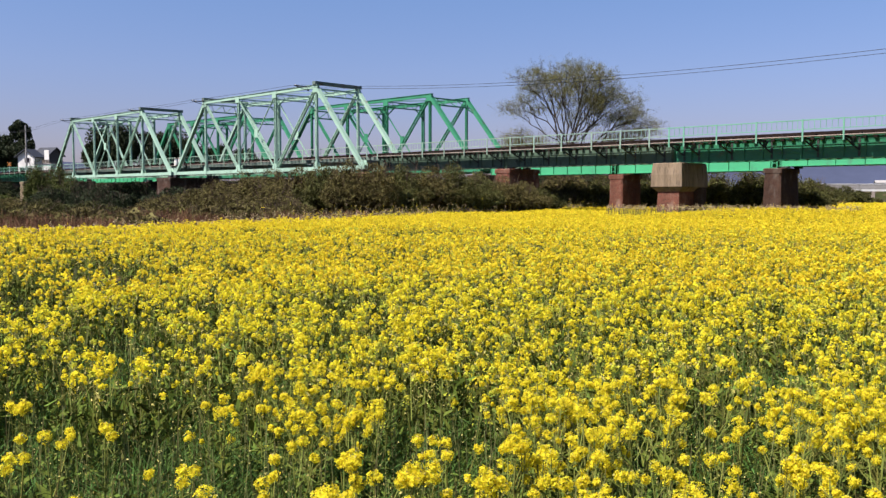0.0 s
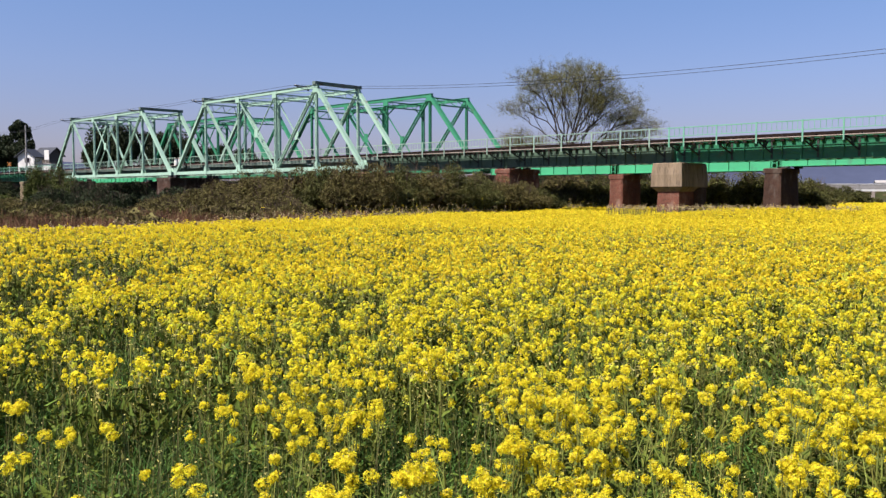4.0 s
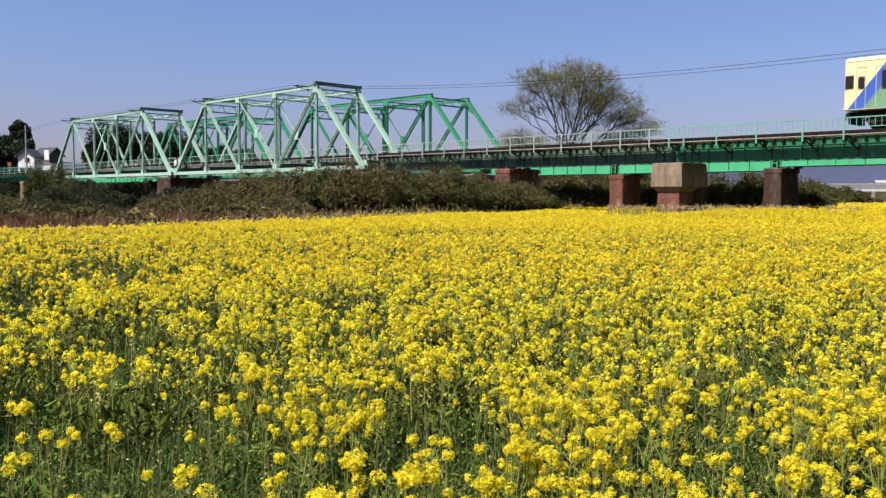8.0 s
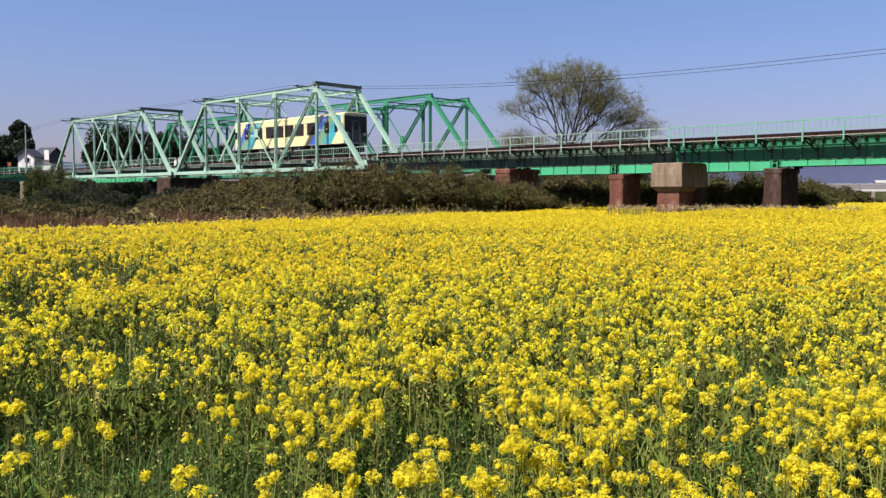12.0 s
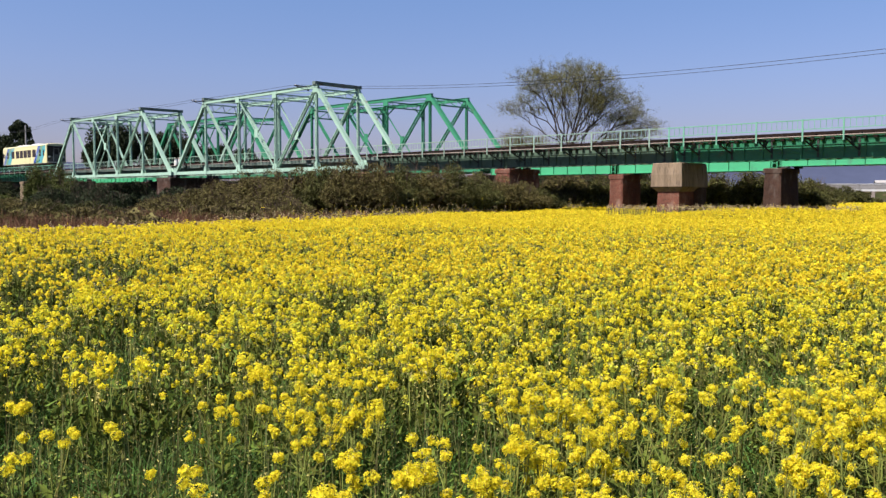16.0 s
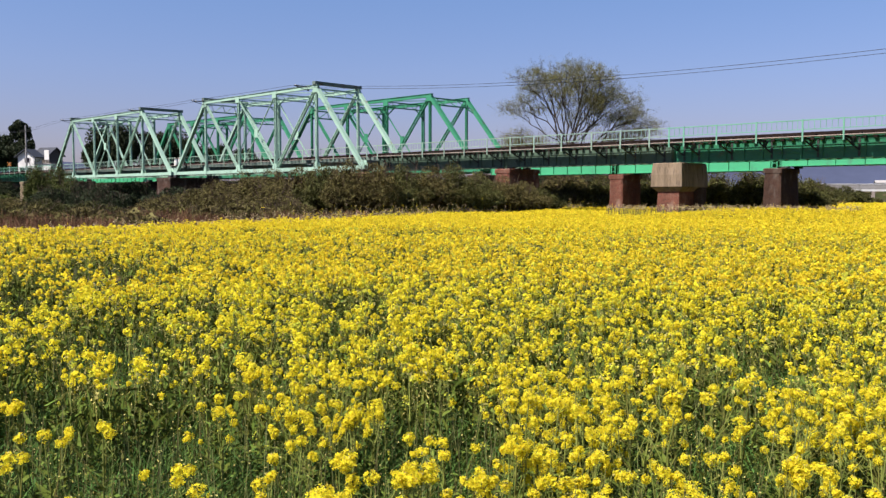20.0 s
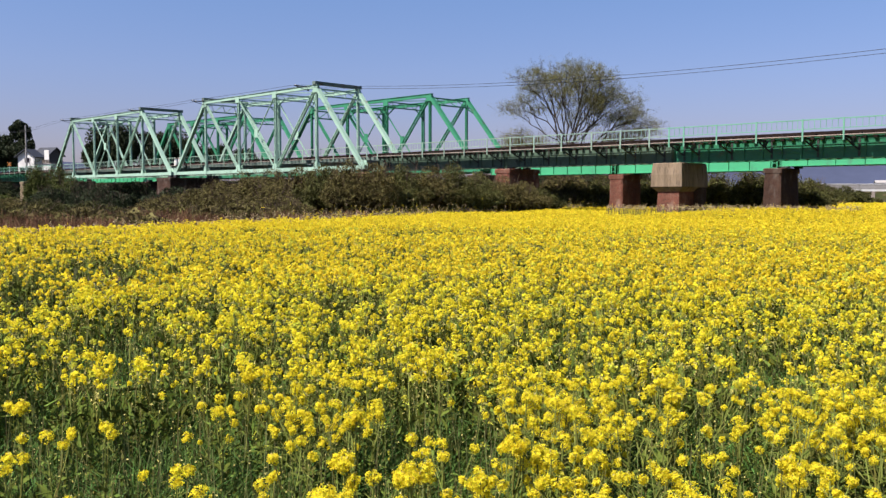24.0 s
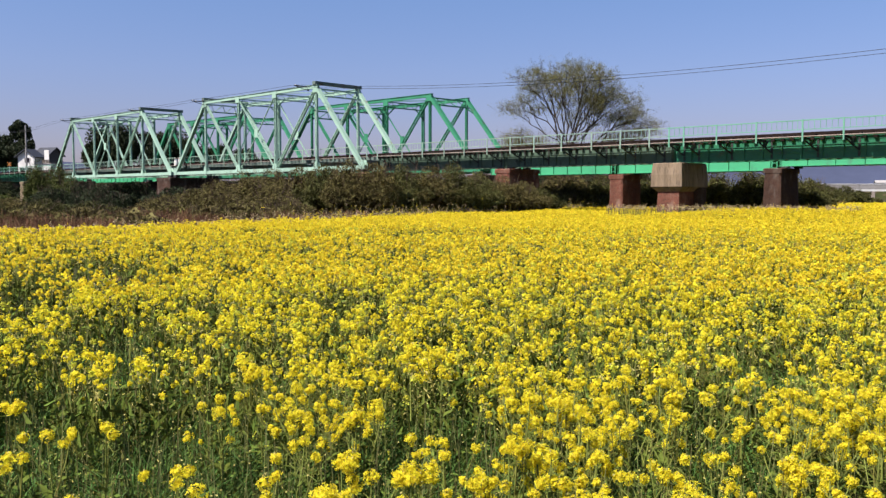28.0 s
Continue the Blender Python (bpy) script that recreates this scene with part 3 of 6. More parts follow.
for u, v, t in ((-113.6, TRACK, 4.75), (54.6, TRACK, 4.75), (-113.6, 10.0, 4.6), (55.6, 10.0, 4.6)):
    sh = Shell().bevelled(-0.8, 0.8, -3.2, 3.2, -0.4, t - 1.25, 0.06)
    solo("abutment", sh, M_CONCRETE, on_bridge(u, v), "weathered concrete abutment at the bank", "abutment", kind="structure")


def railway_track():
    root = thing("railway_track", on_bridge(0, TRACK, 0), "rusty single railway track on dark timber sleepers", "railway track", kind="structure")
    for s in (-1, 1):
        y = s * 0.5665
        sh = Shell().box(-330, 190, y - 0.032, y + 0.032, RAIL_TOP - 0.045, RAIL_TOP).box(-330, 190, y - 0.009, y + 0.009, RAIL_TOP - 0.125, RAIL_TOP - 0.045)
        sh.box(-330, 190, y - 0.06, y + 0.06, RAIL_TOP - 0.145, RAIL_TOP - 0.125)
        part("rail", sh, M_RUST, root)
        y = s * 0.36
        part("guard_rail", Shell().box(-112, 54, y - 0.03, y + 0.03, RAIL_TOP - 0.145, RAIL_TOP - 0.01), M_RUST, root)
    me = Shell().box(-0.1, 0.1, -1.05, 1.05, RAIL_TOP - 0.3, RAIL_TOP - 0.146).mesh("sleeper", M_SLEEPER)
    for i in range(240):
        part("sleeper", me, None, root, at=Matrix.Translation((-104 + 0.62 * i, random.uniform(-0.05, 0.05), 0)))
    sh = Shell()
    for i in range(450):
        u = -330 + 0.7 * i if i < 320 else 46 + 0.7 * (i - 320)
        sh.box(u - 0.1, u + 0.1, -1.1, 1.1, RAIL_TOP - 0.3, RAIL_TOP - 0.146)
    tagged(part("far_sleepers", sh, M_SLEEPER, root), kind="stuff")
    for s in (-1, 1):
        part("guard_timber", Shell().box(-112, 54, s * 0.86 - 0.08, s * 0.86 + 0.08, RAIL_TOP - 0.142, RAIL_TOP - 0.005), M_SLEEPER, root)


railway_track()

RAIL_V = -0.65


def walkway(u0, u1, paint, posts, brackets):
    """The inspection walkway: boards on brackets, with a handrail of posts, rails and thin bars."""
    root = thing("walkway", on_bridge(u0, RAIL_V, 0), "narrow board walkway beside the track with a green handrail", "walkway", "walkways along the bridge", "structure")
    L = u1 - u0
    n = max(1, round(L / 4.0))
    for i in range(n):
        for y in (0.06, 0.29, 0.52):
            z = 4.83 + random.uniform(-0.005, 0.005)
            part("board", Shell().box(L * i / n + 0.01, L * (i + 1) / n - 0.01, y, y + 0.215, z, z + 0.03), M_PLANK, root)
    part("edge_angle", Shell().box(0, L, -0.03, 0.035, 4.825, 4.865), M_PLANK, root)
    hand = part("handrail", Shell().box(0, L, -0.03, 0.03, 5.7, 5.76), paint, root)
    part("lower_rail", Shell().box(0, L, -0.02, 0.02, 5.2, 5.24), paint, hand)
    post_me = Shell().box(-0.045, 0.045, -0.06, -0.0305, 4.55, 5.78).mesh("post", paint)
    bar_me = Shell().box(-0.012, 0.012, -0.012, 0.012, 5.241, 5.699).mesh("bar", paint)
    br_me = Shell().beam((0, -0.02, 4.76), (0, 1.2, 4.76), 0.08, 0.09).beam((0, 0.0, 4.70), (0.42, 1.14, 4.02), 0.07, 0.07).beam((0.16, 0.45, 4.74), (0.24, 0.62, 4.34), 0.05, 0.05).beam((0.3, 0.85, 4.74), (0.24, 0.62, 4.34), 0.05, 0.05).beam((0.42, 1.13, 3.7), (0.42, 1.13, 4.72), 0.12, 0.06).mesh("bracket", M_DARK_STEEL)
    edges = sorted(p - u0 for p in posts if u0 <= p <= u1)
    for p in edges:
        part("post", post_me, None, hand, at=Matrix.Translation((p, 0, 0)))
        if brackets:
            part("bracket", br_me, None, root, at=Matrix.Translation((p + 0.02, 0, 0)))
    if brackets:
        # Added dark blocks imitate the sleepers' tooth-shaped shadows on the girder.
        shadow_tooth_me = Shell().box(-0.1, 0.1, 0.92, 1.07, 4.69, 4.82).mesh("joist", M_SLEEPER)
        for i in range(int(L / 0.56)):
            part("joist", shadow_tooth_me, None, root, at=Matrix.Translation((0.2 + 0.56 * i, 0, 0)))
    for a, b in zip([0] + edges, edges + [L]):
        k = max(1, round((b - a) / 0.31))
        for i in range(1, k):
            part("bar", bar_me, None, hand, at=Matrix.Translation((a + (b - a) * i / k, 0, 0)))
    return root


POSTS = [-15.4, -12.3, -9.9, -7.45, -5.3, -2.95, -0.7, 1.5, 3.9, 6.4, 8.65, 10.8, 12.2, 13.2, 15.35, 17.8, 20.45, 22.65, 24.85]
walkway(-16.0, 11.95, M_RAIL_GREEN, POSTS, True)
walkway(12.0, 39.0, M_RAIL_FRESH, POSTS + [27.1, 29.4, 31.7, 34, 36.3, 38.6], True)
for a, b in ((-49.4, -16.6), (-84.2, -50.2)):
    walkway(a, b, M_RAIL_GREEN, [a + 0.3 + 2.31 * i for i in range(15)], False)
walkway(-112.5, -84.8, M_RAIL_FRESH, [-112.2 + 2.3 * i for i in range(13)], True)


def bridge_decks():
    """The parallel bridge's deck on its girders and inside its trusses; ladders in the gaps between its spans."""
    for a, b in ((-112.6, -73.2), (-11.2, 54.8)):
        sh = Shell().box(a, b, 8.5, 11.5, 4.645, 4.8)
        solo("deck", sh, M_GREEN_DK, on_bridge(0), "plain green deck of the parallel bridge", "bridge deck", kind="structure")
    sh = Shell().box(-72.9, -11.2, 8.2, 11.8, 4.70, 4.84)
    solo("deck", sh, M_GREEN_DK, on_bridge(0), "plain green deck inside the trusses", "bridge deck", kind="structure")
    for u in (2.04, 14.92):
        lad = thing("ladder", on_bridge(u, 8.72, 3.2), "short green steel ladder between two girder spans", "ladder", "ladders at the piers", "structure")
        for x in (-0.17, 0.17):
            part("stile", Shell().box(x - 0.03, x + 0.03, -0.03, 0.03, 0.0, 1.42), M_GREEN_GIRDER, lad)
        for i in range(4):
            part("rung", Shell().box(-0.14, 0.14, -0.018, 0.018, 0.18 + 0.34 * i, 0.23 + 0.34 * i), M_GREEN_GIRDER, lad)


bridge_decks()


def wires():
    """Two cables on cross-arms at the truss tops, sagging off to the near bank and to the pole on the far bank."""
    root = thing("overhead_cables", on_bridge(0), "pair of black cables strung over the truss tops", "power line")
    arms = [(-24.6, 11.57), (-42.9, 11.57), (-57.6, 11.62), (-77.5, 11.62)]
    for dv, dz in ((0.0, 0.0), (0.35, -0.16)):
        pts = []
        for k in range(41):
            u = -24.6 + 95 * k / 40
            pts.append((u, -2.45 + dv, 8.88 + dz + 0.00122 * (u - 22.0) ** 2))
        line = [(-134.5, 8.0 + dv, 13.2 + dz), (-106.0, 3.0 + dv, 11.9 + dz)]
        for (a, za), (b, zb) in zip(arms[::-1][:-1], arms[::-1][1:]):
            line += [(a + (b - a) * t, -2.45 + dv, za + dz + (zb - za) * t + 0.02 - 0.5 * t * (1 - t)) for t in (0.0, 0.25, 0.5, 0.75)]
        line += pts
        part("cable", Shell().tube(line, [0.014] * len(line), 5), M_WIRE, root)
    for u, z in arms:
        arm = part("cross_arm", Shell().beam((u, -2.6, z - 0.12), (u, -0.6, z - 0.12), 0.09, 0.09).beam((u, -2.3, z - 0.2), (u, -1.0, z - 0.45), 0.05, 0.05).beam((u, -1.0, z - 0.5), (u, -1.0, z - 0.08), 0.09, 0.09), M_DARK_STEEL, root)
        for dv in (0.0, 0.35):
            part("insulator", Shell().tube([(u, -2.45 + dv, z - 0.08), (u, -2.45 + dv, z + 0.0)], [0.05, 0.04], 8), M_WHITE, arm, "white porcelain insulator")


wires()
for u, w in ((-50.6, 0.55), (-49.6, 0.5)):
    box = thing("trackside_box", on_bridge(u, -0.3, 4.88), "small cream metal equipment box beside the track", "equipment box", "boxes beside the track")
    part("casing", Shell().bevelled(-w / 2, w / 2, -0.2, 0.2, 0.0, 0.75, 0.03), M_WHITE, box)
    part("lid", Shell().bevelled(-w / 2 - 0.04, w / 2 + 0.04, -0.24, 0.24, 0.752, 0.82, 0.02), M_PLANK, box, "pinkish-grey lid")

# ---- the railcar ----


def railcar():
    """A diesel railcar: its origin stands on the rails at the middle of the front end; the body runs to +x."""
    root = thing("railcar", on_bridge(0, TRACK, RAIL_TOP), "cream diesel railcar with blue, green and cyan stripes", "train")
    L, hw, zb, ze, zr = 18.0, 1.43, 1.05, 3.62, 3.93
    prof = [(-hw, zb), (-hw, ze)] + [(-hw + 0.30 - 0.30 * math.cos(a), ze + (zr - ze) * 0.75 * math.sin(a)) for a in (0.45, 0.9, 1.35)]
    prof += [(-0.6, zr - 0.03), (0, zr)]
    prof += [(-y, z) for y, z in prof[-2::-1]]
    n = len(prof)
    sh = Shell()
    rings = [(0.0, 0.93), (0.05, 0.975), (0.16, 1.0), (L - 0.16, 1.0), (L - 0.05, 0.975), (L, 0.93)]
    for x, k in rings:
        sh.v += [(x, y * k, zb + 0.02 + (z - zb - 0.02) * (0.985 + 0.015 * (k - 0.93) / 0.07)) for y, z in prof]
    sh.f = [tuple(range(n - 1, -1, -1)), tuple(range((len(rings) - 1) * n, len(rings) * n))]
    sh.f += [(i * n + j, i * n + (j + 1) % n, (i + 1) * n + (j + 1) % n, (i + 1) * n + j) for i in range(len(rings) - 1) for j in range(n)]
    body = part("body", sh, M_CREAM, root, "cream painted steel body")
    # coloured slanting bands on both sides
    for s in (-1, 1):
        def band(name, pts, m, lift):
            y0, y1 = s * (hw + 0.001), s * (hw + lift)
            k = len(pts)
            f = [tuple(range(k)) if s > 0 else tuple(range(k - 1, -1, -1)), tuple(range(2 * k - 1, k - 1, -1)) if s > 0 else tuple(range(k, 2 * k))]
            b = Shell().add([(x, y0, z) for x, z in pts] + [(x, y1, z) for x, z in pts], f + [(j, (j + 1) % k, k + (j + 1) % k, k + j) for j in range(k)])
            part(name, b, m, body)
        zt = ze - 0.005
        for livery, blue, green, cyan in ((M_STRIPES[0], (0.22, 0.95, 3.02, 2.22), (0.95, 2.1, 3.95, 3.02), (2.1, 3.3, 5.35, 3.95)),
                                          (M_STRIPES[1], (12.87, 13.71, 15.78, 14.92), (13.71, 14.97, 16.95, 15.78), (14.97, 16.19, 17.66, 16.95))):
            for name, q, m in (("blue_stripe", blue, livery), ("green_stripe", green, livery), ("cyan_stripe", cyan, livery)):
                pts = [(q[0], zb + 0.03), (q[1], zb + 0.03), (q[2], zt), (q[3], zt)]
                if name == "cyan_stripe" and q[0] > 10:
                    pts = [(q[0], zb + 0.03), (q[1], zb + 0.03), (17.62, 2.85), (17.66, zt), (q[3], zt)]
                if name == "cyan_stripe" and q[0] < 10:
                    pts = [(q[0], zb + 0.03), (q[1], zb + 0.03), (4.3, 2.3), (4.75, 3.2), (5.35, zt), (q[3], zt)]
                band(name, pts, m, 0.006)
        # unreadable lettering over the first bands
        for i in range(10):
            band("lettering_bar", [(3.15 + 0.17 * i, 3.32), (3.27 + 0.17 * i, 3.32), (3.25 + 0.17 * i, 3.48), (3.15 + 0.17 * i, 3.48)], M_ROOF, 0.009)
        # windows
        def window(x0, x1, z0, z1, name="window"):
            w = Shell()
            b = 0.06
            ya = s * (hw + 0.002)
            for q, yy in ((0.0, ya), (0.0, s * (hw + 0.012))):
                w.v += [(x0 + b, yy, z0), (x1 - b, yy, z0), (x1, yy, z0 + b), (x1, yy, z1 - b), (x1 - b, yy, z1), (x0 + b, yy, z1), (x0, yy, z1 - b), (x0, yy, z0 + b)]
            w.f = [tuple(range(8)) if s > 0 else tuple(range(7, -1, -1)), tuple(range(15, 7, -1)) if s > 0 else tuple(range(8, 16))] + [(j, (j + 1) % 8, 8 + (j + 1) % 8, 8 + j) for j in range(8)]
            g = part(name, w, M_GLASS, body, "dark tinted window")
            fr = Shell()
            yf0, yf1 = sorted((s * (hw + 0.002), s * (hw + 0.018)))
            for a, c, d, e in ((x0 - 0.035, x0, z0 - 0.035, z1 + 0.035), (x1, x1 + 0.035, z0 - 0.035, z1 + 0.035), (x0, x1, z0 - 0.035, z0), (x0, x1, z1, z1 + 0.035)):
                fr.box(a, c, yf0, yf1, d, e)
            part("window_frame", fr, M_UNDER, g)
        for x0, x1 in ((3.87, 5.07), (5.78, 7.1), (7.43, 8.7), (9.03, 10.34), (10.66, 12.0), (12.6, 13.88)):
            window(x0, x1, 2.03, 3.08)
        window(0.1, 0.46, 2.2, 2.85, "cab_window")
        window(16.74, 17.14, 2.14, 2.95, "cab_window")
        # cab door and passenger doors
        for x0, x1, wx0, wx1, wz0, wz1, name in ((0.62, 1.12, 0.76, 1.02, 2.15, 2.75, "cab_door"), (1.62, 2.72, 1.95, 2.56, 2.08, 3.0, "passenger_door"), (14.85, 16.02, 15.26, 15.9, 2.1, 3.02, "passenger_door")):
            yf0, yf1 = sorted((s * (hw + 0.002), s * (hw + 0.014)))
            d = Shell()
            for a, c, e, g in ((x0, x0 + 0.03, zb + 0.05, 3.3), (x1 - 0.03, x1, zb + 0.05, 3.3), (x0, x1, 3.27, 3.3)):
                d.box(a, c, yf0, yf1, e, g)
            part(name, d, M_ROOF, body, "sliding door with rubber edges")
            window(wx0, wx1, wz0, wz1, "door_window")
            sx, sy = (wx0 + wx1) / 2, s * (hw + 0.013)
            if name == "passenger_door":
                part("door_sticker", Shell().box(sx - 0.07, sx + 0.07, min(sy, sy + s * 0.003), max(sy, sy + s * 0.003), 2.38, 2.5), M_WHITE, body, "small white sticker")
        for x0 in (2.95, 14.1):
            y0, y1 = sorted((s * (hw + 0.007), s * (hw + 0.012)))
            part("destination_plate", Shell().box(x0, x0 + 0.5, y0, y1, 2.55, 2.72), M_BLUE, body, "small dark destination plate")
            part("destination_plate", Shell().box(x0 + 0.02, x0 + 0.55, y0, y1, 2.35, 2.43), M_WHITE, body)
        part("gutter", Shell().box(0.1, L - 0.1, s * hw - 0.02, s * hw + 0.02, ze, ze + 0.03), M_CREAM, body)
        part("skirt_edge", Shell().box(0.15, L - 0.15, s * hw - 0.02, s * hw + 0.012, zb - 0.02, zb + 0.02), M_ROOF, body)
    # the two ends
    for xe, s in ((0.0, -1), (L, 1)):
        def face(name, y0, y1, z0, z1, t, m, label=""):
            a, b = sorted((xe + s * 0.001, xe + s * t))
            return part(name, Shell().box(a, b, y0, y1, z0, z1), m, body, label)
        # A dark panel over the cream end paints in its shade.
        face("end_mask", -1.3, 1.3, 1.22, 3.58, 0.005, M_END_SHADE, "end panel painted dark for the shade there")
        face("windscreen", -1.25, -0.46, 2.05, 3.52, 0.012, M_GLASS, "dark windscreen")
        face("windscreen", 0.46, 1.25, 2.05, 3.52, 0.012, M_GLASS, "dark windscreen")
        d = face("end_door", -0.4, 0.4, 1.1, 3.45, 0.03, M_END_SHADE, "end door in the same shade-dark paint")
        face("door_glass", -0.27, 0.27, 2.3, 3.1, 0.036, M_GLASS)
        face("destination_box", -0.4, 0.4, 3.2, 3.42, 0.045, M_GLASS, "dark destination display")
        for y in (-0.44, 0.44):
            face("handle_bar", y - 0.025, y + 0.025, 1.3, 2.6, 0.07, M_SILVER, "steel handrail")
        for y in (-1.02, 1.02):
            r = [(xe + s * 0.001, y, 1.95), (xe + s * 0.06, y, 1.95)]
            lamp = part("lamp_ring", Shell().tube(r, [0.15, 0.14], 12), M_SILVER, body, "chrome lamp ring")
            part("headlight", Shell().tube([(xe + s * 0.061, y, 1.95), (xe + s * 0.075, y, 1.95)], [0.12, 0.11], 12), M_LAMP, lamp)
            face("tail_light", y - 0.2, y + 0.2, 1.55, 1.68, 0.03, M_RUST, "red tail light")
        face("anticlimber", -1.25, 1.25, 1.06, 1.2, 0.1, M_ROOF)
        a, b = sorted((xe - s * 0.25, xe + s * 0.32))
        part("coupler", Shell().bevelled(a, b, -0.16, 0.16, 0.72, 1.02, 0.05), M_UNDER, root)
        a, b = sorted((xe - s * 0.3, xe - s * 0.18))
        part("pilot_plate", Shell().bevelled(a, b, -1.2, 1.2, 0.3, 0.95, 0.04), M_UNDER, root)
        for y in (-0.5, 0.5):
            part("air_hose", Shell().tube([(xe + s * 0.02, y, 1.0), (xe + s * 0.2, y, 0.8), (xe + s * 0.16, y, 0.55)], [0.03] * 3, 6), M_UNDER, root)
    # roof gear
    part("air_conditioner", Shell().bevelled(5.2, 8.5, -0.9, 0.9, zr - 0.15, zr + 0.10, 0.1), M_WHITE, root, "white roof air conditioner")
    part("air_conditioner", Shell().bevelled(10.7, 13.7, -0.9, 0.9, zr - 0.15, zr + 0.10, 0.1), M_WHITE, root, "white roof air conditioner")
    for x in (7.0, 7.5, 8.0, 11.0):
        part("roof_vent", Shell().bevelled(x, x + 0.35, -0.92, -0.905, zr - 0.06, zr + 0.02, 0.007), M_UNDER, root)
    for x in (3.0, 9.5, 15.3):
        part("roof_vent", Shell().bevelled(x, x + 0.7, -0.3, 0.3, zr - 0.1, zr + 0.1, 0.05), M_ROOF, root)
    for x in (1.9, 16.2):
        part("aerial", Shell().tube([(x, 0, zr - 0.03), (x, 0, zr + 0.35)], [0.03, 0.015], 6), M_UNDER, root)
    part("roof_walk", Shell().box(3.5, 5.1, -0.3, 0.3, zr - 0.02, zr + 0.04), M_ROOF, root)
    # underframe
    for x0, x1, y0, y1, z0, z1 in ((5.0, 6.4, -1.3, -0.5, 0.42, 1.0), (6.6, 8.4, -1.25, -0.45, 0.38, 1.0), (8.7, 9.7, -1.3, -0.6, 0.5, 1.0), (10.0, 12.4, -1.2, -0.3, 0.36, 1.0), (5.2, 7.0, 0.4, 1.3, 0.4, 1.0), (7.4, 9.9, 0.5, 1.3, 0.45, 1.0), (10.3, 12.5, 0.5, 1.25, 0.4, 1.0)):
        part("equipment_box", Shell().bevelled(x0, x1, y0, y1, z0, z1, 0.05), (M_UNDER, M_SHED, M_RUST)[int(x0 * 3) % 3], root, "dusty underfloor equipment box")
    for k in range(14):
        x0, tall = 4.4 + 0.66 * k, random.uniform(0.25, 0.5)
        part("equipment_case", Shell().bevelled(x0, x0 + random.uniform(0.25, 0.5), -1.36, -1.31, 0.95 - tall, 0.95, 0.015), (M_SHED, M_UNDER, M_RUST, M_SHED, M_UNDER)[k % 5], root, "small underfloor case")
    part("engine_frame", Shell().bevelled(4.2, 13.8, -0.95, 0.95, 0.13, 1.0, 0.06), M_UNDER, root, "dark underfloor engine and frame")
    part("centre_sill", Shell().box(0.4, L - 0.4, -0.4, 0.4, 0.8, zb - 0.002), M_UNDER, root)
    part("fuel_tank", Shell().tube([(6.5, -1.1, 0.75), (9.0, -1.1, 0.75)], [0.22, 0.22], 10), M_ROOF, root, "pale cylindrical tank")
    for xb in (2.5, L - 2.5):
        bogie = part("bogie", Shell().bevelled(xb - 0.35, xb + 0.35, -0.95, 0.95, 0.45, 0.8, 0.05), M_UNDER, root, "dark steel bogie")
        part("brake_gear", Shell().bevelled(xb - 0.55, xb + 0.55, -0.8, 0.8, 0.12, 0.448, 0.05), M_UNDER, bogie)
        for s in (-1, 1):
            part("side_frame", Shell().beam((xb - 1.45, s * 0.98, 0.5), (xb + 1.45, s * 0.98, 0.5), 0.12, 0.22), M_UNDER, bogie)
            part("spring", Shell().tube([(xb, s * 0.98, 0.612), (xb, s * 0.98, 0.95)], [0.2, 0.18], 10), M_UNDER, bogie)
            for dx in (-1.05, 1.05):
                part("axle_box", Shell().bevelled(xb + dx - 0.16, xb + dx + 0.16, s * 0.93 - 0.14, s * 0.93 + 0.14, 0.28, 0.6, 0.04), M_UNDER, bogie)
    wheels = []
    for xb in (2.5, L - 2.5):
        for dx in (-1.05, 1.05):
            w = Shell().tube([(0, -0.75, 0), (0, 0.75, 0)], [0.07, 0.07], 8)
            for y0, y1, y2 in ((-0.66, -0.53, -0.50), (0.66, 0.53, 0.50)):
                w.tube([(0, y0, 0), (0, y1, 0), (0, y1 * 0.99, 0), (0, y2, 0)], [0.43, 0.43, 0.455, 0.455], 20)
                for k in range(3):
                    a = k * math.pi / 3
                    w.beam((-0.33 * math.cos(a), y0 * 1.01, -0.33 * math.sin(a)), (0.33 * math.cos(a), y0 * 1.01, 0.33 * math.sin(a)), 0.06, 0.02, (0, 1, 0))
            wheels.append((part("wheelset", w, M_UNDER, root, at=pose(xb + dx, 0, 0.43)), xb + dx))
    return root, wheels


RAILCAR, WHEELS = railcar()

# ---- plants ----
rng = np.random.default_rng(7)


def unit(a):
    return a / np.maximum(np.linalg.norm(a, axis=-1, keepdims=True), 1e-9)


def leaf_quads(c, size, slim=0.5, up=0.3, gen=rng):
    """Corners of one lozenge leaf at each centre, each turned its own way."""
    n = len(c)
    a = unit(gen.normal(size=(n, 3)) + np.array([0, 0, up]))
    b = unit(np.cross(a, gen.normal(size=(n, 3))))
    s = (size * gen.uniform(0.6, 1.4, n))[:, None]
    q = np.stack([c - a * s * 0.5, c + b * s * slim * 0.5, c + a * s * 0.5, c - b * s * slim * 0.5], 1)
    return q.reshape(-1, 3)


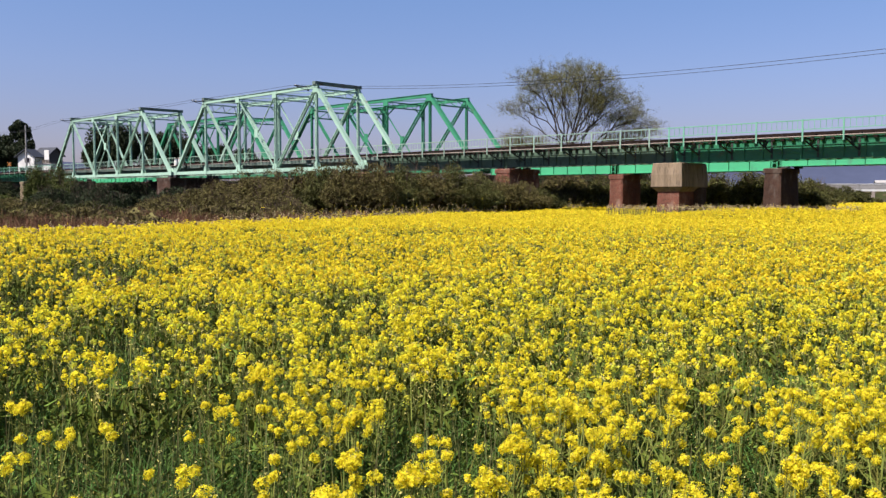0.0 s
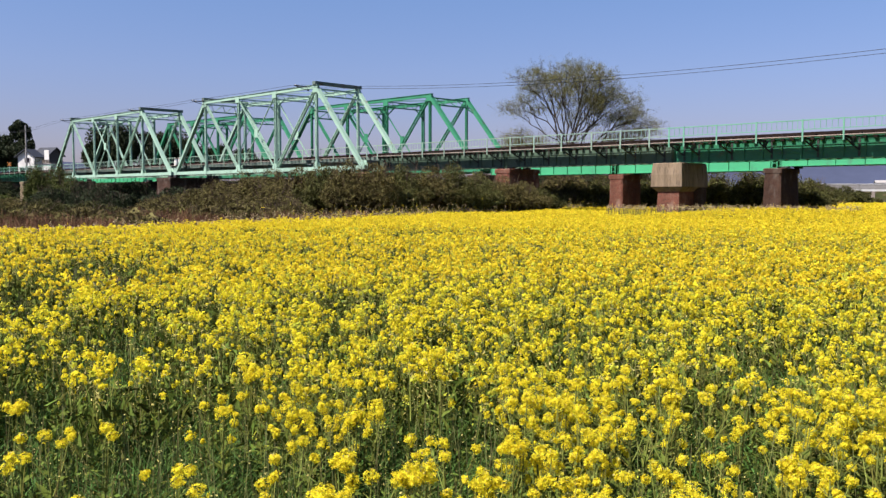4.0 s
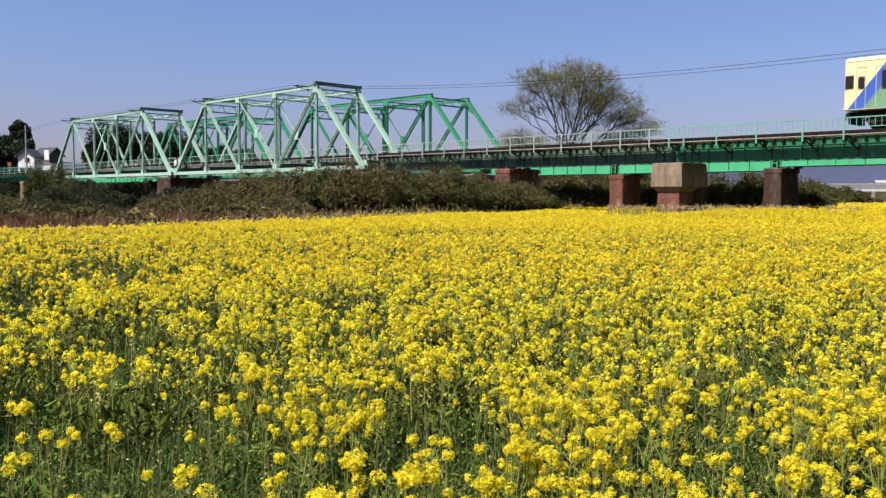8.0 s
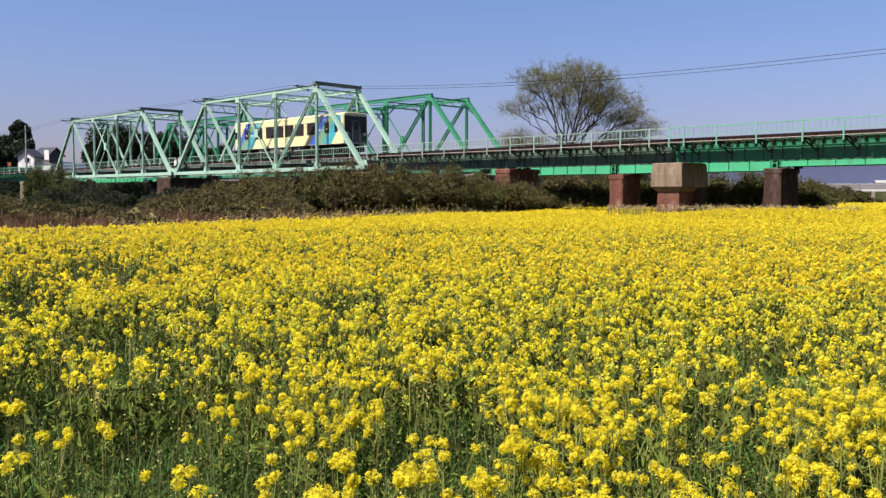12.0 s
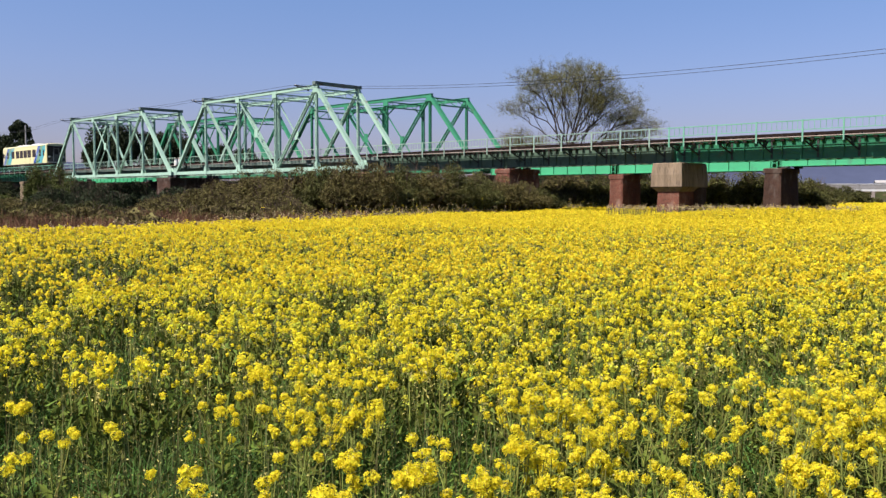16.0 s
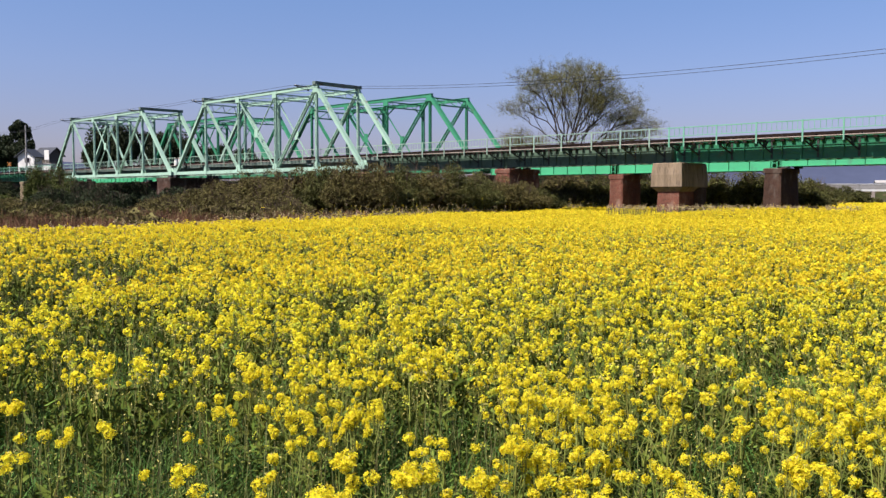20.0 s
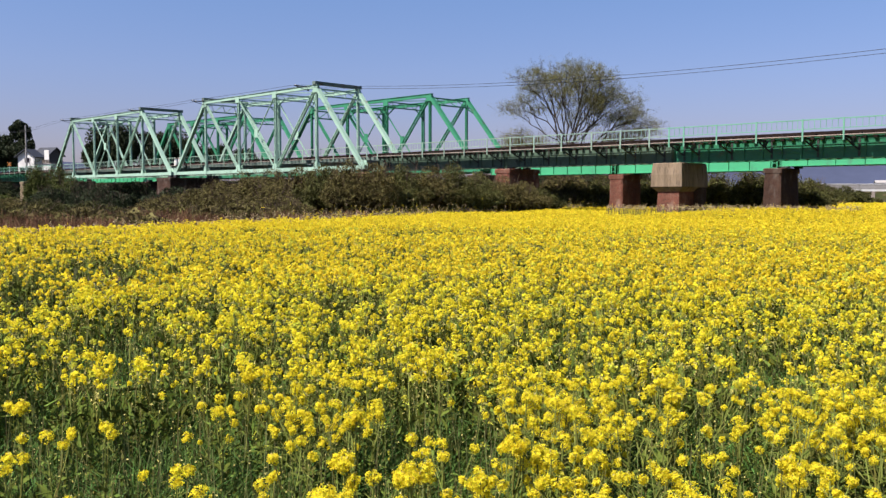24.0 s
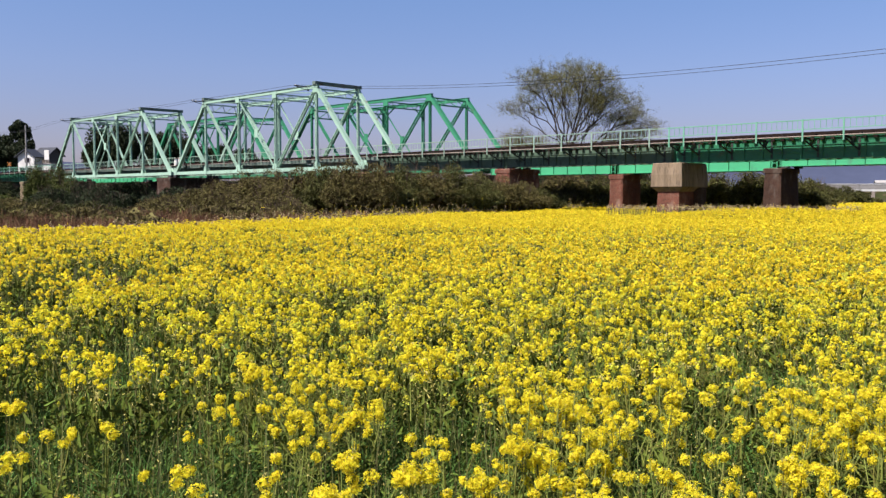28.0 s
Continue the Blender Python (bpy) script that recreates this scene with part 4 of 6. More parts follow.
def leaf_tris(c, size, slim=0.5, up=0.3, gen=rng):
    """The same for leaves seen from afar: three corners each."""
    n = len(c)
    a = unit(gen.normal(size=(n, 3)) + np.array([0, 0, up]))
    b = unit(np.cross(a, gen.normal(size=(n, 3))))
    s = (size * gen.uniform(0.6, 1.4, n))[:, None]
    return np.stack([c - a * s * 0.55 - b * s * slim * 0.45, c - a * s * 0.35 + b * s * slim * 0.6, c + a * s * 0.75], 1).reshape(-1, 3)


def lobes(n, h, w, count, gen, lift=0.16):
    """Points on a heap of many small tufts over an uneven dome: a ragged bush w wide and h high, with hollows between the tufts."""
    a, q = gen.uniform(0, 6.28, count), np.sqrt(gen.uniform(0, 1, count))
    top = (1 - 0.62 * q ** 2.2) * gen.uniform(0.55, 1.0, count)
    cs = np.stack([np.cos(a) * q * 0.46 * w, np.sin(a) * q * 0.46 * w, np.maximum(top * 0.86, lift) * h], 1)
    cs[0] = (0, 0, 0.84 * h)
    r = np.stack([gen.uniform(0.09, 0.19, count) * w] * 2 + [gen.uniform(0.11, 0.2, count) * h], 1)
    k = gen.integers(0, count, n)
    d = unit(gen.normal(size=(n, 3)) + np.array([0, 0, 0.35])) * (gen.uniform(0.2, 1.0, n) ** 0.4)[:, None]
    p = cs[k] + d * r[k]
    p[:, 2] = np.clip(p[:, 2], 0.04, None)
    p += gen.normal(size=p.shape) * 0.045
    return p


def stems(n, h, w, r, gen):
    sh = Shell()
    for i in range(n):
        a = gen.uniform(0, 6.28)
        x, y = math.cos(a) * w * gen.uniform(0.1, 0.4), math.sin(a) * w * gen.uniform(0.1, 0.4)
        sh.tube([(x * 0.25, y * 0.25, -0.1), (x * 0.6, y * 0.6, h * 0.4), (x, y, h * gen.uniform(0.75, 0.98))], [r, r * 0.7, r * 0.25], 5)
    return sh


def shrub(x, y, h, w, leaf, label, n=2600, size=0.16, group="shrubs along the field", lift=0.16):
    """A bush: several stems and a ragged mass of small leaves."""
    gen = np.random.default_rng(int(abs(x * 13 + y * 7) * 10) + 3)
    h *= 1.06
    root = thing("shrub", pose(x, y, 0, 0, 0, gen.uniform(0, 360)), label, "shrub", group)
    part("branchwork", stems(44, h * 1.08, w, 0.018, gen), M_TWIG, root)
    p = lobes(n, h, w, 46, gen, lift)
    # Oversized inner leaves are added to keep light out of the gaps.
    inner = p[:n // 16] * np.array([0.72, 0.72, 0.78])
    q = np.concatenate([leaf_tris(p, size * 0.86, 0.6, 0.4, gen), leaf_tris(inner, 0.45, 0.8, 0.3, gen)])
    part("foliage", quads("foliage", q, leaf, 3), None, root)
    return root


OLIVE, BROWN, FRESH = "dense olive-brown bush with ragged leafy top", "tangled brownish bush with dry twigs", "loose green bush among dry grass"
for x, y, h in ((-7.4, 53, 3.4), (-5.7, 52, 3.5), (-4.1, 52, 3.4), (-2.6, 53, 3.4), (-0.9, 54, 3.3), (0.6, 55, 3.4), (2.3, 57, 3.0), (4.1, 58, 2.7), (5.6, 60, 2.35), (7.2, 63, 2.0)):
    shrub(x, y, h, 3.6, M_SHRUB if int(y) % 2 else M_SHRUB_B, OLIVE, 17000, 0.092, lift=0.42)
for x, y, h in ((-18.4, 56, 1.4), (-16.4, 56, 1.9), (-14.7, 56, 2.5), (-13.2, 56, 3.1), (-11.1, 55, 3.2), (-9.1, 54, 3.3), (-28.0, 55, 1.3)):
    shrub(x, y, h, 3.8, M_SHRUB_B, BROWN, 14000, 0.092)
for x, y, h in ((-10.2, 50.5, 2.1), (-13.5, 51.5, 1.9), (-17.0, 52, 1.5), (-12.0, 47, 1.5), (-15.5, 46, 1.3), (-9.0, 46.5, 1.5), (-19.0, 46, 1.2), (-22.5, 48, 1.3), (-25.5, 47, 1.2), (-29, 50, 1.5)):
    shrub(x, y, h, 3.4, M_SHRUB_G if x < -18 else (M_SHRUB_B if x < -8 else M_SHRUB), FRESH if x < -18 else (BROWN if x < -8 else OLIVE), 11000, 0.085)
for x, y, h in ((-20.2, 40, 0.85), (-17.2, 40.5, 0.9), (-14.6, 39.5, 0.95), (-18.6, 44, 0.95), (-21.6, 45, 1.0), (-13.2, 42.5, 1.1), (-11.0, 40, 1.0), (-9.4, 42, 1.15), (-16.0, 35.5, 0.7), (-12.6, 35.8, 0.75), (-8.0, 44.0, 1.3)):
    shrub(x, y, h, 3.0, M_SHRUB_B, "low brownish scrub standing in dry grass", 4500, 0.075)
for x, y, h, w in ((-29.6, 62, 3.8, 2.3), (-28.4, 62.5, 3.6, 2.3), (-27.3, 62, 2.9, 2.8), (-31.5, 61, 1.5, 3.0)):
    shrub(x, y, h, w, M_SHRUB_M, FRESH, 7000, 0.09)
# Shade on these bushes is painted by the darker leaf material.
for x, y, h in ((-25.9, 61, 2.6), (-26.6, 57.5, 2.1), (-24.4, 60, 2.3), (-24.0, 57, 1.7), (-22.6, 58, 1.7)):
    shrub(x, y, h, 3.0, M_EVERGREEN_SHADE, "dark green bush by the end of the bridge, shade in its leaf colour", 7000, 0.09)
# Those at x < 18 get dark leaves in place of bridge shade.
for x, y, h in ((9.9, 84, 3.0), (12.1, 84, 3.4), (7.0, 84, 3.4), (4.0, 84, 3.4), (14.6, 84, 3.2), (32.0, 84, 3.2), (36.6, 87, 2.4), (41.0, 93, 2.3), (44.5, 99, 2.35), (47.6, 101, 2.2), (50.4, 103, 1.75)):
    shrub(x, y, h * 1.1, 5.0, M_EVERGREEN_SHADE if x < 18 else M_SHRUB_G, "dense olive bush under the far side of the bridges", 7000, 0.18, "bushes behind the bridges")
for u, v, h in ((-8.0, 14.2, 3.4), (-5.2, 13.6, 3.3), (-2.4, 14.0, 3.4), (0.3, 13.8, 3.4), (3.0, 14.1, 3.6), (5.6, 13.7, 3.5), (8.2, 14.0, 3.6), (10.8, 13.8, 3.7), (13.2, 14.0, 3.5), (15.0, 14.6, 2.7)):
    p = BR @ Vector((u, v, 0))
    shrub(p.x, p.y, h, 3.9, M_SHRUB if u > -4 else M_SHRUB_B, "dense olive bush close behind the parallel bridge", 8000, 0.12, "bushes behind the bridges")
for x, y, h in ((8.2, 74, 1.9), (11.0, 73.5, 1.7), (-4.0, 76, 3.0), (1.0, 78, 3.0), (5.5, 80, 3.0), (13.5, 80, 2.0), (6.0, 77, 2.0), (9.0, 78.5, 2.2)):
    shrub(x, y, h, 3.6, M_SHRUB_B if x < 18 else M_SHRUB_G, "low brownish bush by the bridge piers", 6500, 0.115, "bushes behind the bridges")
# taller loose bushes that look over the deck beside the big tree
for x, y, h in ((7.6, 96, 8.5), (9.6, 97, 8.4), (11.5, 97, 8.4), (13.4, 97, 8.6), (15.4, 97, 8.6), (17.4, 97, 8.8), (19.6, 97, 9.0), (21.8, 96, 8.9)):
    shrub(x, y, h, 4.6, M_SPRING, "tall loose bush in young leaf behind the bridges", 6500, 0.13, "tall bushes beside the tree")
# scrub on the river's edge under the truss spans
# The dark leaf colour stands for the shade under the bridge.
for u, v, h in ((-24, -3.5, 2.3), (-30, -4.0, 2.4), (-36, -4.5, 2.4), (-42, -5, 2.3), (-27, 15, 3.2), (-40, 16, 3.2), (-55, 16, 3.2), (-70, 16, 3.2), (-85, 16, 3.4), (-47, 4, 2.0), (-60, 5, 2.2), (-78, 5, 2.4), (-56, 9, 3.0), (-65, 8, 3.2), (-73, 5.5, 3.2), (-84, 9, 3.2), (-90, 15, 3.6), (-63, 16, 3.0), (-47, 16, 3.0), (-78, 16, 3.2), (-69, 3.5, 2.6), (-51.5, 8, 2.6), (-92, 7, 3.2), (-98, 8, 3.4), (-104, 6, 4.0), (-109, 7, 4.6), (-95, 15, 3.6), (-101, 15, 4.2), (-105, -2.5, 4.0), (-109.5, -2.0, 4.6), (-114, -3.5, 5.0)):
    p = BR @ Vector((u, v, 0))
    shrub(p.x, p.y, h, 6.5, M_EVERGREEN_SHADE, "riverside bush under the bridge, shade put into its dark leaves", 4000, 0.25, "riverside bushes")
# Same dark leaves, to deepen the deck's shade.
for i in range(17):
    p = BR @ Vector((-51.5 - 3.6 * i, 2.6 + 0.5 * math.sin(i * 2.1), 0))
    shrub(p.x, p.y, 2.6 + 0.5 * math.sin(i * 1.3 + 1), 4.6, M_EVERGREEN_SHADE, "bush below the bridge, its shade put into dark leaf colour", 3500, 0.25, "riverside bushes")


def spring_tree(x, y, crown, tip_count, seed, label, fork_z=3.0, girth=0.5):
    """A spreading broadleaf tree in young leaf: limbs fork again and again until they reach every part of the crown.
    crown: lobes (dx, z, half width, half height) seen from the field."""
    gen = np.random.default_rng(seed)
    root = thing("broadleaf_tree", pose(x, y, 0), label, "tree")
    size = np.array([(a * a * b) for _, _, a, b in crown]) ** 0.8
    clumps = max(14, tip_count // 20)
    c = np.array(crown)[gen.choice(len(crown), clumps, p=size / size.sum())]
    d = unit(gen.normal(size=(clumps, 3))) * (gen.uniform(0.05, 1.0, clumps) ** 0.36)[:, None]
    mid = np.stack([c[:, 0] + d[:, 0] * c[:, 2], d[:, 1] * (c[:, 2] * 0.55 + 1.6), c[:, 1] + d[:, 2] * c[:, 3]], 1)
    k = gen.integers(0, clumps, tip_count)
    tips = mid[k] + gen.normal(size=(tip_count, 3)) * np.array([0.60, 0.60, 0.34]) * gen.uniform(0.6, 1.3, clumps)[k][:, None]

    def bough(p, idx, sh, depth):
        """One stretch of wood from p towards the tips idx, then its forks."""
        n = len(idx)
        goal = tips[idx].mean(0)
        r = 0.0049 * n ** 0.5
        if n <= 2:
            for i in idx:
                m = (p + tips[i]) / 2 + gen.normal(size=3) * 0.10
                sh.tube([Vector(p), Vector(m), Vector(tips[i])], [0.011, 0.009, 0.005], 3)
            return
        reach = 0.25 if n > 300 else (0.34 if n > 40 else 0.44)
        q = p + (goal - p) * reach + gen.normal(size=3) * 0.045 * np.linalg.norm(goal - p)
        m = (p + q) / 2 + gen.normal(size=3) * 0.07 * np.linalg.norm(q - p)
        sh.tube([Vector(p), Vector(m), Vector(q)], [r, r * 0.92, r * 0.84], 7 if n > 60 else (5 if n > 10 else 4))
        way = unit(tips[idx] - q)
        a = way[gen.integers(0, n)]
        b = way[np.argmin(way @ a)]
        for _ in range(4):
            near = way @ a >= way @ b
            if near.all() or not near.any():
                break
            a, b = unit(way[near].mean(0)), unit(way[~near].mean(0))
        if near.all() or not near.any():
            near = np.arange(n) % 2 == 0
        bough(q, idx[near], sh, depth + 1)
        bough(q, idx[~near], sh, depth + 1)

    fork = np.array([0.1, 0.0, fork_z])
    part("trunk", Shell().tube([(0, 0, -0.2), (0.02, 0, 0.4), (0.06, 0.03, fork_z * 0.6), (0.1, 0, fork_z + 0.2)], [girth * 1.3, girth, girth * 0.86, girth * 0.8], 10), M_BARK, root, "grey-brown trunk")
    ang = np.arctan2(tips[:, 1], tips[:, 0] - 0.1) + gen.normal(size=tip_count) * 0.1
    high = tips[:, 2] > np.median(tips[:, 2])
    for band in (high, ~high):
        order = np.flatnonzero(band)[np.argsort(ang[band])]
        for idx in np.array_split(order, 4 if tip_count > 800 else 2):
            sh = Shell()
            bough(fork, idx, sh, 0)
            part("limb", sh, M_BARK, root)
    j = np.repeat(np.arange(tip_count), 19)
    lc = tips[j] + gen.normal(size=(len(j), 3)) * 0.18
    part("foliage", quads("foliage", leaf_tris(lc, 0.072, 0.6, 0.0, gen), M_SPRING, 3), None, root, "sparse yellow-green young leaves")
    return root


spring_tree(13.4, 90, [(-0.1, 13.1, 4.9, 2.4), (1.6, 10.3, 3.0, 1.8), (-5.0, 11.0, 2.5, 1.1), (-4.3, 13.7, 1.7, 1.2), (4.6, 10.9, 3.1, 1.9), (7.4, 8.9, 2.0, 1.0), (3.2, 12.6, 2.0, 1.8), (6.0, 9.6, 2.0, 1.2)],
            4500, 11, "large spreading tree in sparse young leaf behind the bridges", 5.2)
spring_tree(8.4, 93, [(0, 7.4, 2.2, 1.0), (1.8, 7.0, 1.4, 0.9)], 420, 5, "small thin tree in young leaf beside the large one", 3.0, 0.2)
spring_tree(20.5, 92, [(0, 7.8, 2.2, 1.1), (-1.8, 7.6, 1.6, 1.0)], 460, 8, "small spreading tree in young leaf beside the large one", 3.0, 0.2)


def dark_tree(x, y, z, h, w, seed, label, n=7500, low=0.15):
    """An evergreen tree: trunk, a few limbs, lobed crown with gaps."""
    gen = np.random.default_rng(seed)
    root = thing("evergreen_tree", pose(x, y, z), label, "tree", "trees on the far bank")
    part("trunk", Shell().tube([(0, 0, -0.3), (0.1, 0, h * 0.35), (0, 0.1, h * 0.7)], [0.35, 0.26, 0.1], 8), M_BARK, root)
    for i in range(5):
        a = gen.uniform(0, 6.28)
        q = Vector((math.cos(a) * w * 0.33, math.sin(a) * w * 0.33, h * gen.uniform(0.5, 0.85)))
        part("limb", Shell().tube([(0.05, 0, h * 0.3), (q.x * 0.6, q.y * 0.6, h * 0.5), q], [0.15, 0.1, 0.04], 5), M_BARK, root)
    half = np.array([w / 2, w / 2, h * (1 - low) / 2])
    cs = unit(gen.normal(size=(28, 3))) * gen.uniform(0.3, 0.8, (28, 1)) * half
    k = gen.integers(0, 28, n)
    p = cs[k] + unit(gen.normal(size=(n, 3))) * gen.uniform(0.1, 1, (n, 1)) ** 0.4 * gen.uniform(0.26, 0.42, 28)[k][:, None] * half
    p[:, 2] += h - half[2]
    part("foliage", quads("foliage", leaf_tris(p, 0.38, 0.7, 0.2, gen), M_EVERGREEN_SHADE, 3), None, root)


for i, (x, y, h, w) in enumerate(((-103.5, 200, 12.0, 9.5), (-100.2, 202, 15.2, 5.6), (-98.2, 200, 11.0, 7.0), (-110, 203, 12, 9), (-99.0, 198, 10.5, 9.0), (-103, 197, 9.5, 10), (-96.4, 199, 8.5, 6), (-67.5, 170, 12.0, 7.5), (-62.5, 168, 11.6, 8.0), (-58.0, 170, 10.5, 7.5), (-55.0, 172, 11.0, 7.5), (-50.5, 172, 8.8, 7.5), (-47.1, 176, 8.0, 7.0), (-42.0, 180, 7.5, 7.0), (-70.5, 172, 8.8, 6.0))):
    dark_tree(x, y, 4.3, h, w, 40 + i, "dark evergreen tree on the far bank", low=0.62 if h > 15 else 0.12)


def dry_grass():
    """Reeds and dry grass between the field and the bushes."""
    n = 56000
    gen = np.random.default_rng(21)
    t = gen.uniform(0, 1, n)
    edge = np.stack([np.interp(t, [0, 0.3, 0.55, 0.8, 1.0], [-34, -15.5, -10.5, -5.5, 1.5]), np.interp(t, [0, 0.3, 0.55, 0.8, 1.0], [18, 26.5, 33, 42.5, 53])], 1)
    way = np.array([-0.62, 0.78])
    d = gen.uniform(0, 1, n) ** 2.0 * np.interp(t, [0, 0.3, 0.6, 1.0], [45, 34, 20, 3.5])
    c = edge + way * d[:, None]
    h = gen.uniform(0.25, 0.75, n) * np.interp(t, [0, 0.3, 0.5, 0.7, 0.85, 1], [0.6, 0.8, 1.35, 1.4, 1.05, 0.4]) * (0.7 + 0.35 * np.sin(c[:, 0] * 0.9) * np.sin(c[:, 1] * 0.7))
    a = gen.uniform(0, 6.28, n)
    s = np.stack([np.cos(a), np.sin(a), np.zeros(n)], 1) * gen.uniform(0.006, 0.018, n)[:, None]
    base = np.concatenate([c, np.zeros((n, 1))], 1)
    lean = np.concatenate([gen.normal(size=(n, 2)) * 0.4, np.ones((n, 1))], 1) * h[:, None]
    q = np.stack([base - s, base + s, base + lean + s * 0.4, base + lean - s * 0.4], 1).reshape(-1, 3)
    solo("dry_grass", quads("dry_grass", q, M_DRY), None, Matrix.Identity(4), "reddish dry reed grass at the edge of the field", "grass", kind="stuff")


dry_grass()

# ---- the flowering field ----
EDGE = np.array([(-60, -8), (-34, 15.5), (-15.3, 23.2), (-10.3, 29.6), (-5.3, 43.5), (0.5, 53), (5.5, 61), (9.5, 71), (17, 72.5), (26, 72), (31, 75), (36, 82), (42, 92), (50, 106), (110, 112), (110, -8)])


def in_field(p):
    inside = np.zeros(len(p), bool)
    p = p + np.stack([np.sin(p[:, 1] * 7.3 + p[:, 0] * 3.1), np.sin(p[:, 0] * 8.9 - p[:, 1] * 2.7)], 1) * 0.7
    for (x0, y0), (x1, y1) in zip(EDGE, np.roll(EDGE, -1, 0)):
        hit = ((y0 > p[:, 1]) != (y1 > p[:, 1]))
        xs = (x1 - x0) * (p[:, 1] - y0) / (y1 - y0 + 1e-9) + x0
        inside ^= hit & (p[:, 0] < xs)
    return inside


def patchy(p, s, k):
    """Slow wavering of the stand over the field, from 0 to 1."""
    x, y = p[:, 0] / s + k, p[:, 1] / s - k
    return 0.5 + 0.25 * (np.sin(x * 1.7 + 1.3 * np.sin(y * 0.9)) + np.sin(y * 1.9 + 1.1 * np.sin(x * 1.3 + 0.7)))


def scatter(r0, r1, per_m2, gen, half=0.56):
    n = int(per_m2 * half * (r1 * r1 - r0 * r0))
    r = np.sqrt(gen.uniform(r0 * r0, r1 * r1, n))
    a = gen.uniform(-half, half, n)
    p = np.stack([r * np.sin(a), r * np.cos(a)], 1)
    keep = in_field(p)
    stand = patchy(p, 1.5, 3.0) * 0.45 + patchy(p, 0.6, 8.0) * 0.3 + patchy(p, 3.4, 5.5) * 0.35 - 0.05
    thin = np.clip((p[:, 1] - 2.2) / 5.5, 0, 1) * 0.40 + 0.47 + 0.38 * np.clip(p[:, 0] / (0.36 * p[:, 1]), -1, 0.5) * np.clip(1.8 - p[:, 1] / 9, 0, 1)
    ang = np.arctan2(p[:, 0], p[:, 1])
    thin -= 0.26 * np.exp(-((ang + 0.41) / 0.10) ** 2) * np.clip(2 - p[:, 1] / 5, 0, 1) - 0.42 * np.exp(-((ang + 0.18) / 0.10) ** 2) * np.clip(2 - p[:, 1] / 5, 0, 1) * np.clip((p[:, 1] - 4.2) / 0.8, 0, 1)
    thin -= (0.20 * np.clip(-ang / 0.4, 0, 1) - 0.24 * np.clip(ang / 0.3, 0, 1)) * np.clip(p[:, 1] / 8 - 0.5, 0, 1)
    thin -= 0.95 * np.exp(-((ang - 0.345) / 0.045) ** 2) * np.exp(-((p[:, 1] - 6.0) / 1.5) ** 2)
    thin -= 0.45 * np.exp(-((ang + 0.368) / 0.028) ** 2) * np.exp(-((p[:, 1] - 7.6) / 1.2) ** 2)
    thin -= 0.40 * np.exp(-((ang - 0.052) / 0.040) ** 2) * np.exp(-((p[:, 1] - 11.6) / 1.5) ** 2)
    # a bare spot at the side and a thin strip across the middle of the field
    thin -= 0.75 * np.exp(-((ang + 0.47) / 0.035) ** 2) * np.exp(-((p[:, 1] - 10.3) / 1.3) ** 2)
    thin -= 0.38 * np.exp(-((p[:, 1] - 23.5 - 16 * np.clip(ang + 0.05, -0.12, 0.2)) / 1.5) ** 2) * np.exp(-((ang + 0.06) / 0.17) ** 2)
    thin -= 0.13 * np.exp(-((ang + 0.15) / 0.15) ** 2) * np.clip(p[:, 1] / 8 - 0.7, 0, 1)
    thin += 0.12 * np.exp(-((ang - 0.14) / 0.09) ** 2) * np.clip(2 - p[:, 1] / 5, 0, 1)
    thin += 0.45 * np.exp(-((ang + 0.17) / 0.08) ** 2) * np.exp(-((p[:, 1] - 4.4) / 0.6) ** 2)
    keep &= gen.uniform(0, 1, n) < thin + (stand - 0.5) * np.where(p[:, 1] < 5.5, 1.15, 1.6) * np.clip(1.5 - p[:, 1] / 26, 0.1, 1)
    return p[keep]


def florets(centre, radius, count, r, gen):
    """Corners of the petals of a domed head: each flower has four."""
    d = unit(gen.normal(size=(count, 3)) + np.array([0, 0, 0.22]))
    p = centre + d * radius * (gen.uniform(0.05, 1.05, count) ** 0.5)[:, None]
    nrm = unit(d + gen.normal(size=(count, 3)) * 0.35)
    a = unit(np.cross(nrm, gen.normal(size=(count, 3))))
    b = np.cross(nrm, a)
    q = []
    for k in range(4):
        t = k * math.pi / 2
        ax, bx = a * math.cos(t) + b * math.sin(t), b * math.cos(t) - a * math.sin(t)
        lift = nrm * r * gen.uniform(0.1, 0.5, count)[:, None]
        q.append(np.stack([p, p + (ax * 0.75 - bx * 0.42) * r + lift, p + ax * 1.1 * r + lift * 0.9, p + (ax * 0.75 + bx * 0.42) * r + lift], 1))
    return np.concatenate(q).reshape(-1, 3)


def leaf_blade(droop, wavy):
    """A long narrow leaf of unit length, folded along its midrib and drooping at the tip."""
    sh = Shell()
    for k in range(6):
        t = k / 5
        w = 0.155 * math.sin(math.pi * min(1.0, 0.12 + t * 0.95)) ** 0.8
        z = 0.45 * t - droop * t * t
        sh.v += [(t, -w, z + 0.05 + wavy * math.sin(9 * t)), (t, 0, z), (t, w, z + 0.05 - wavy * math.sin(8 * t))]
    sh.f = [(3 * k + j, 3 * k + 3 + j, 3 * k + 4 + j, 3 * k + 1 + j) for k in range(5) for j in (0, 1)]
    return sh.mesh("leaf", M_LEAF, True)


LEAVES = [leaf_blade(0.35, 0.02), leaf_blade(0.6, 0.03), leaf_blade(0.15, 0.015)]


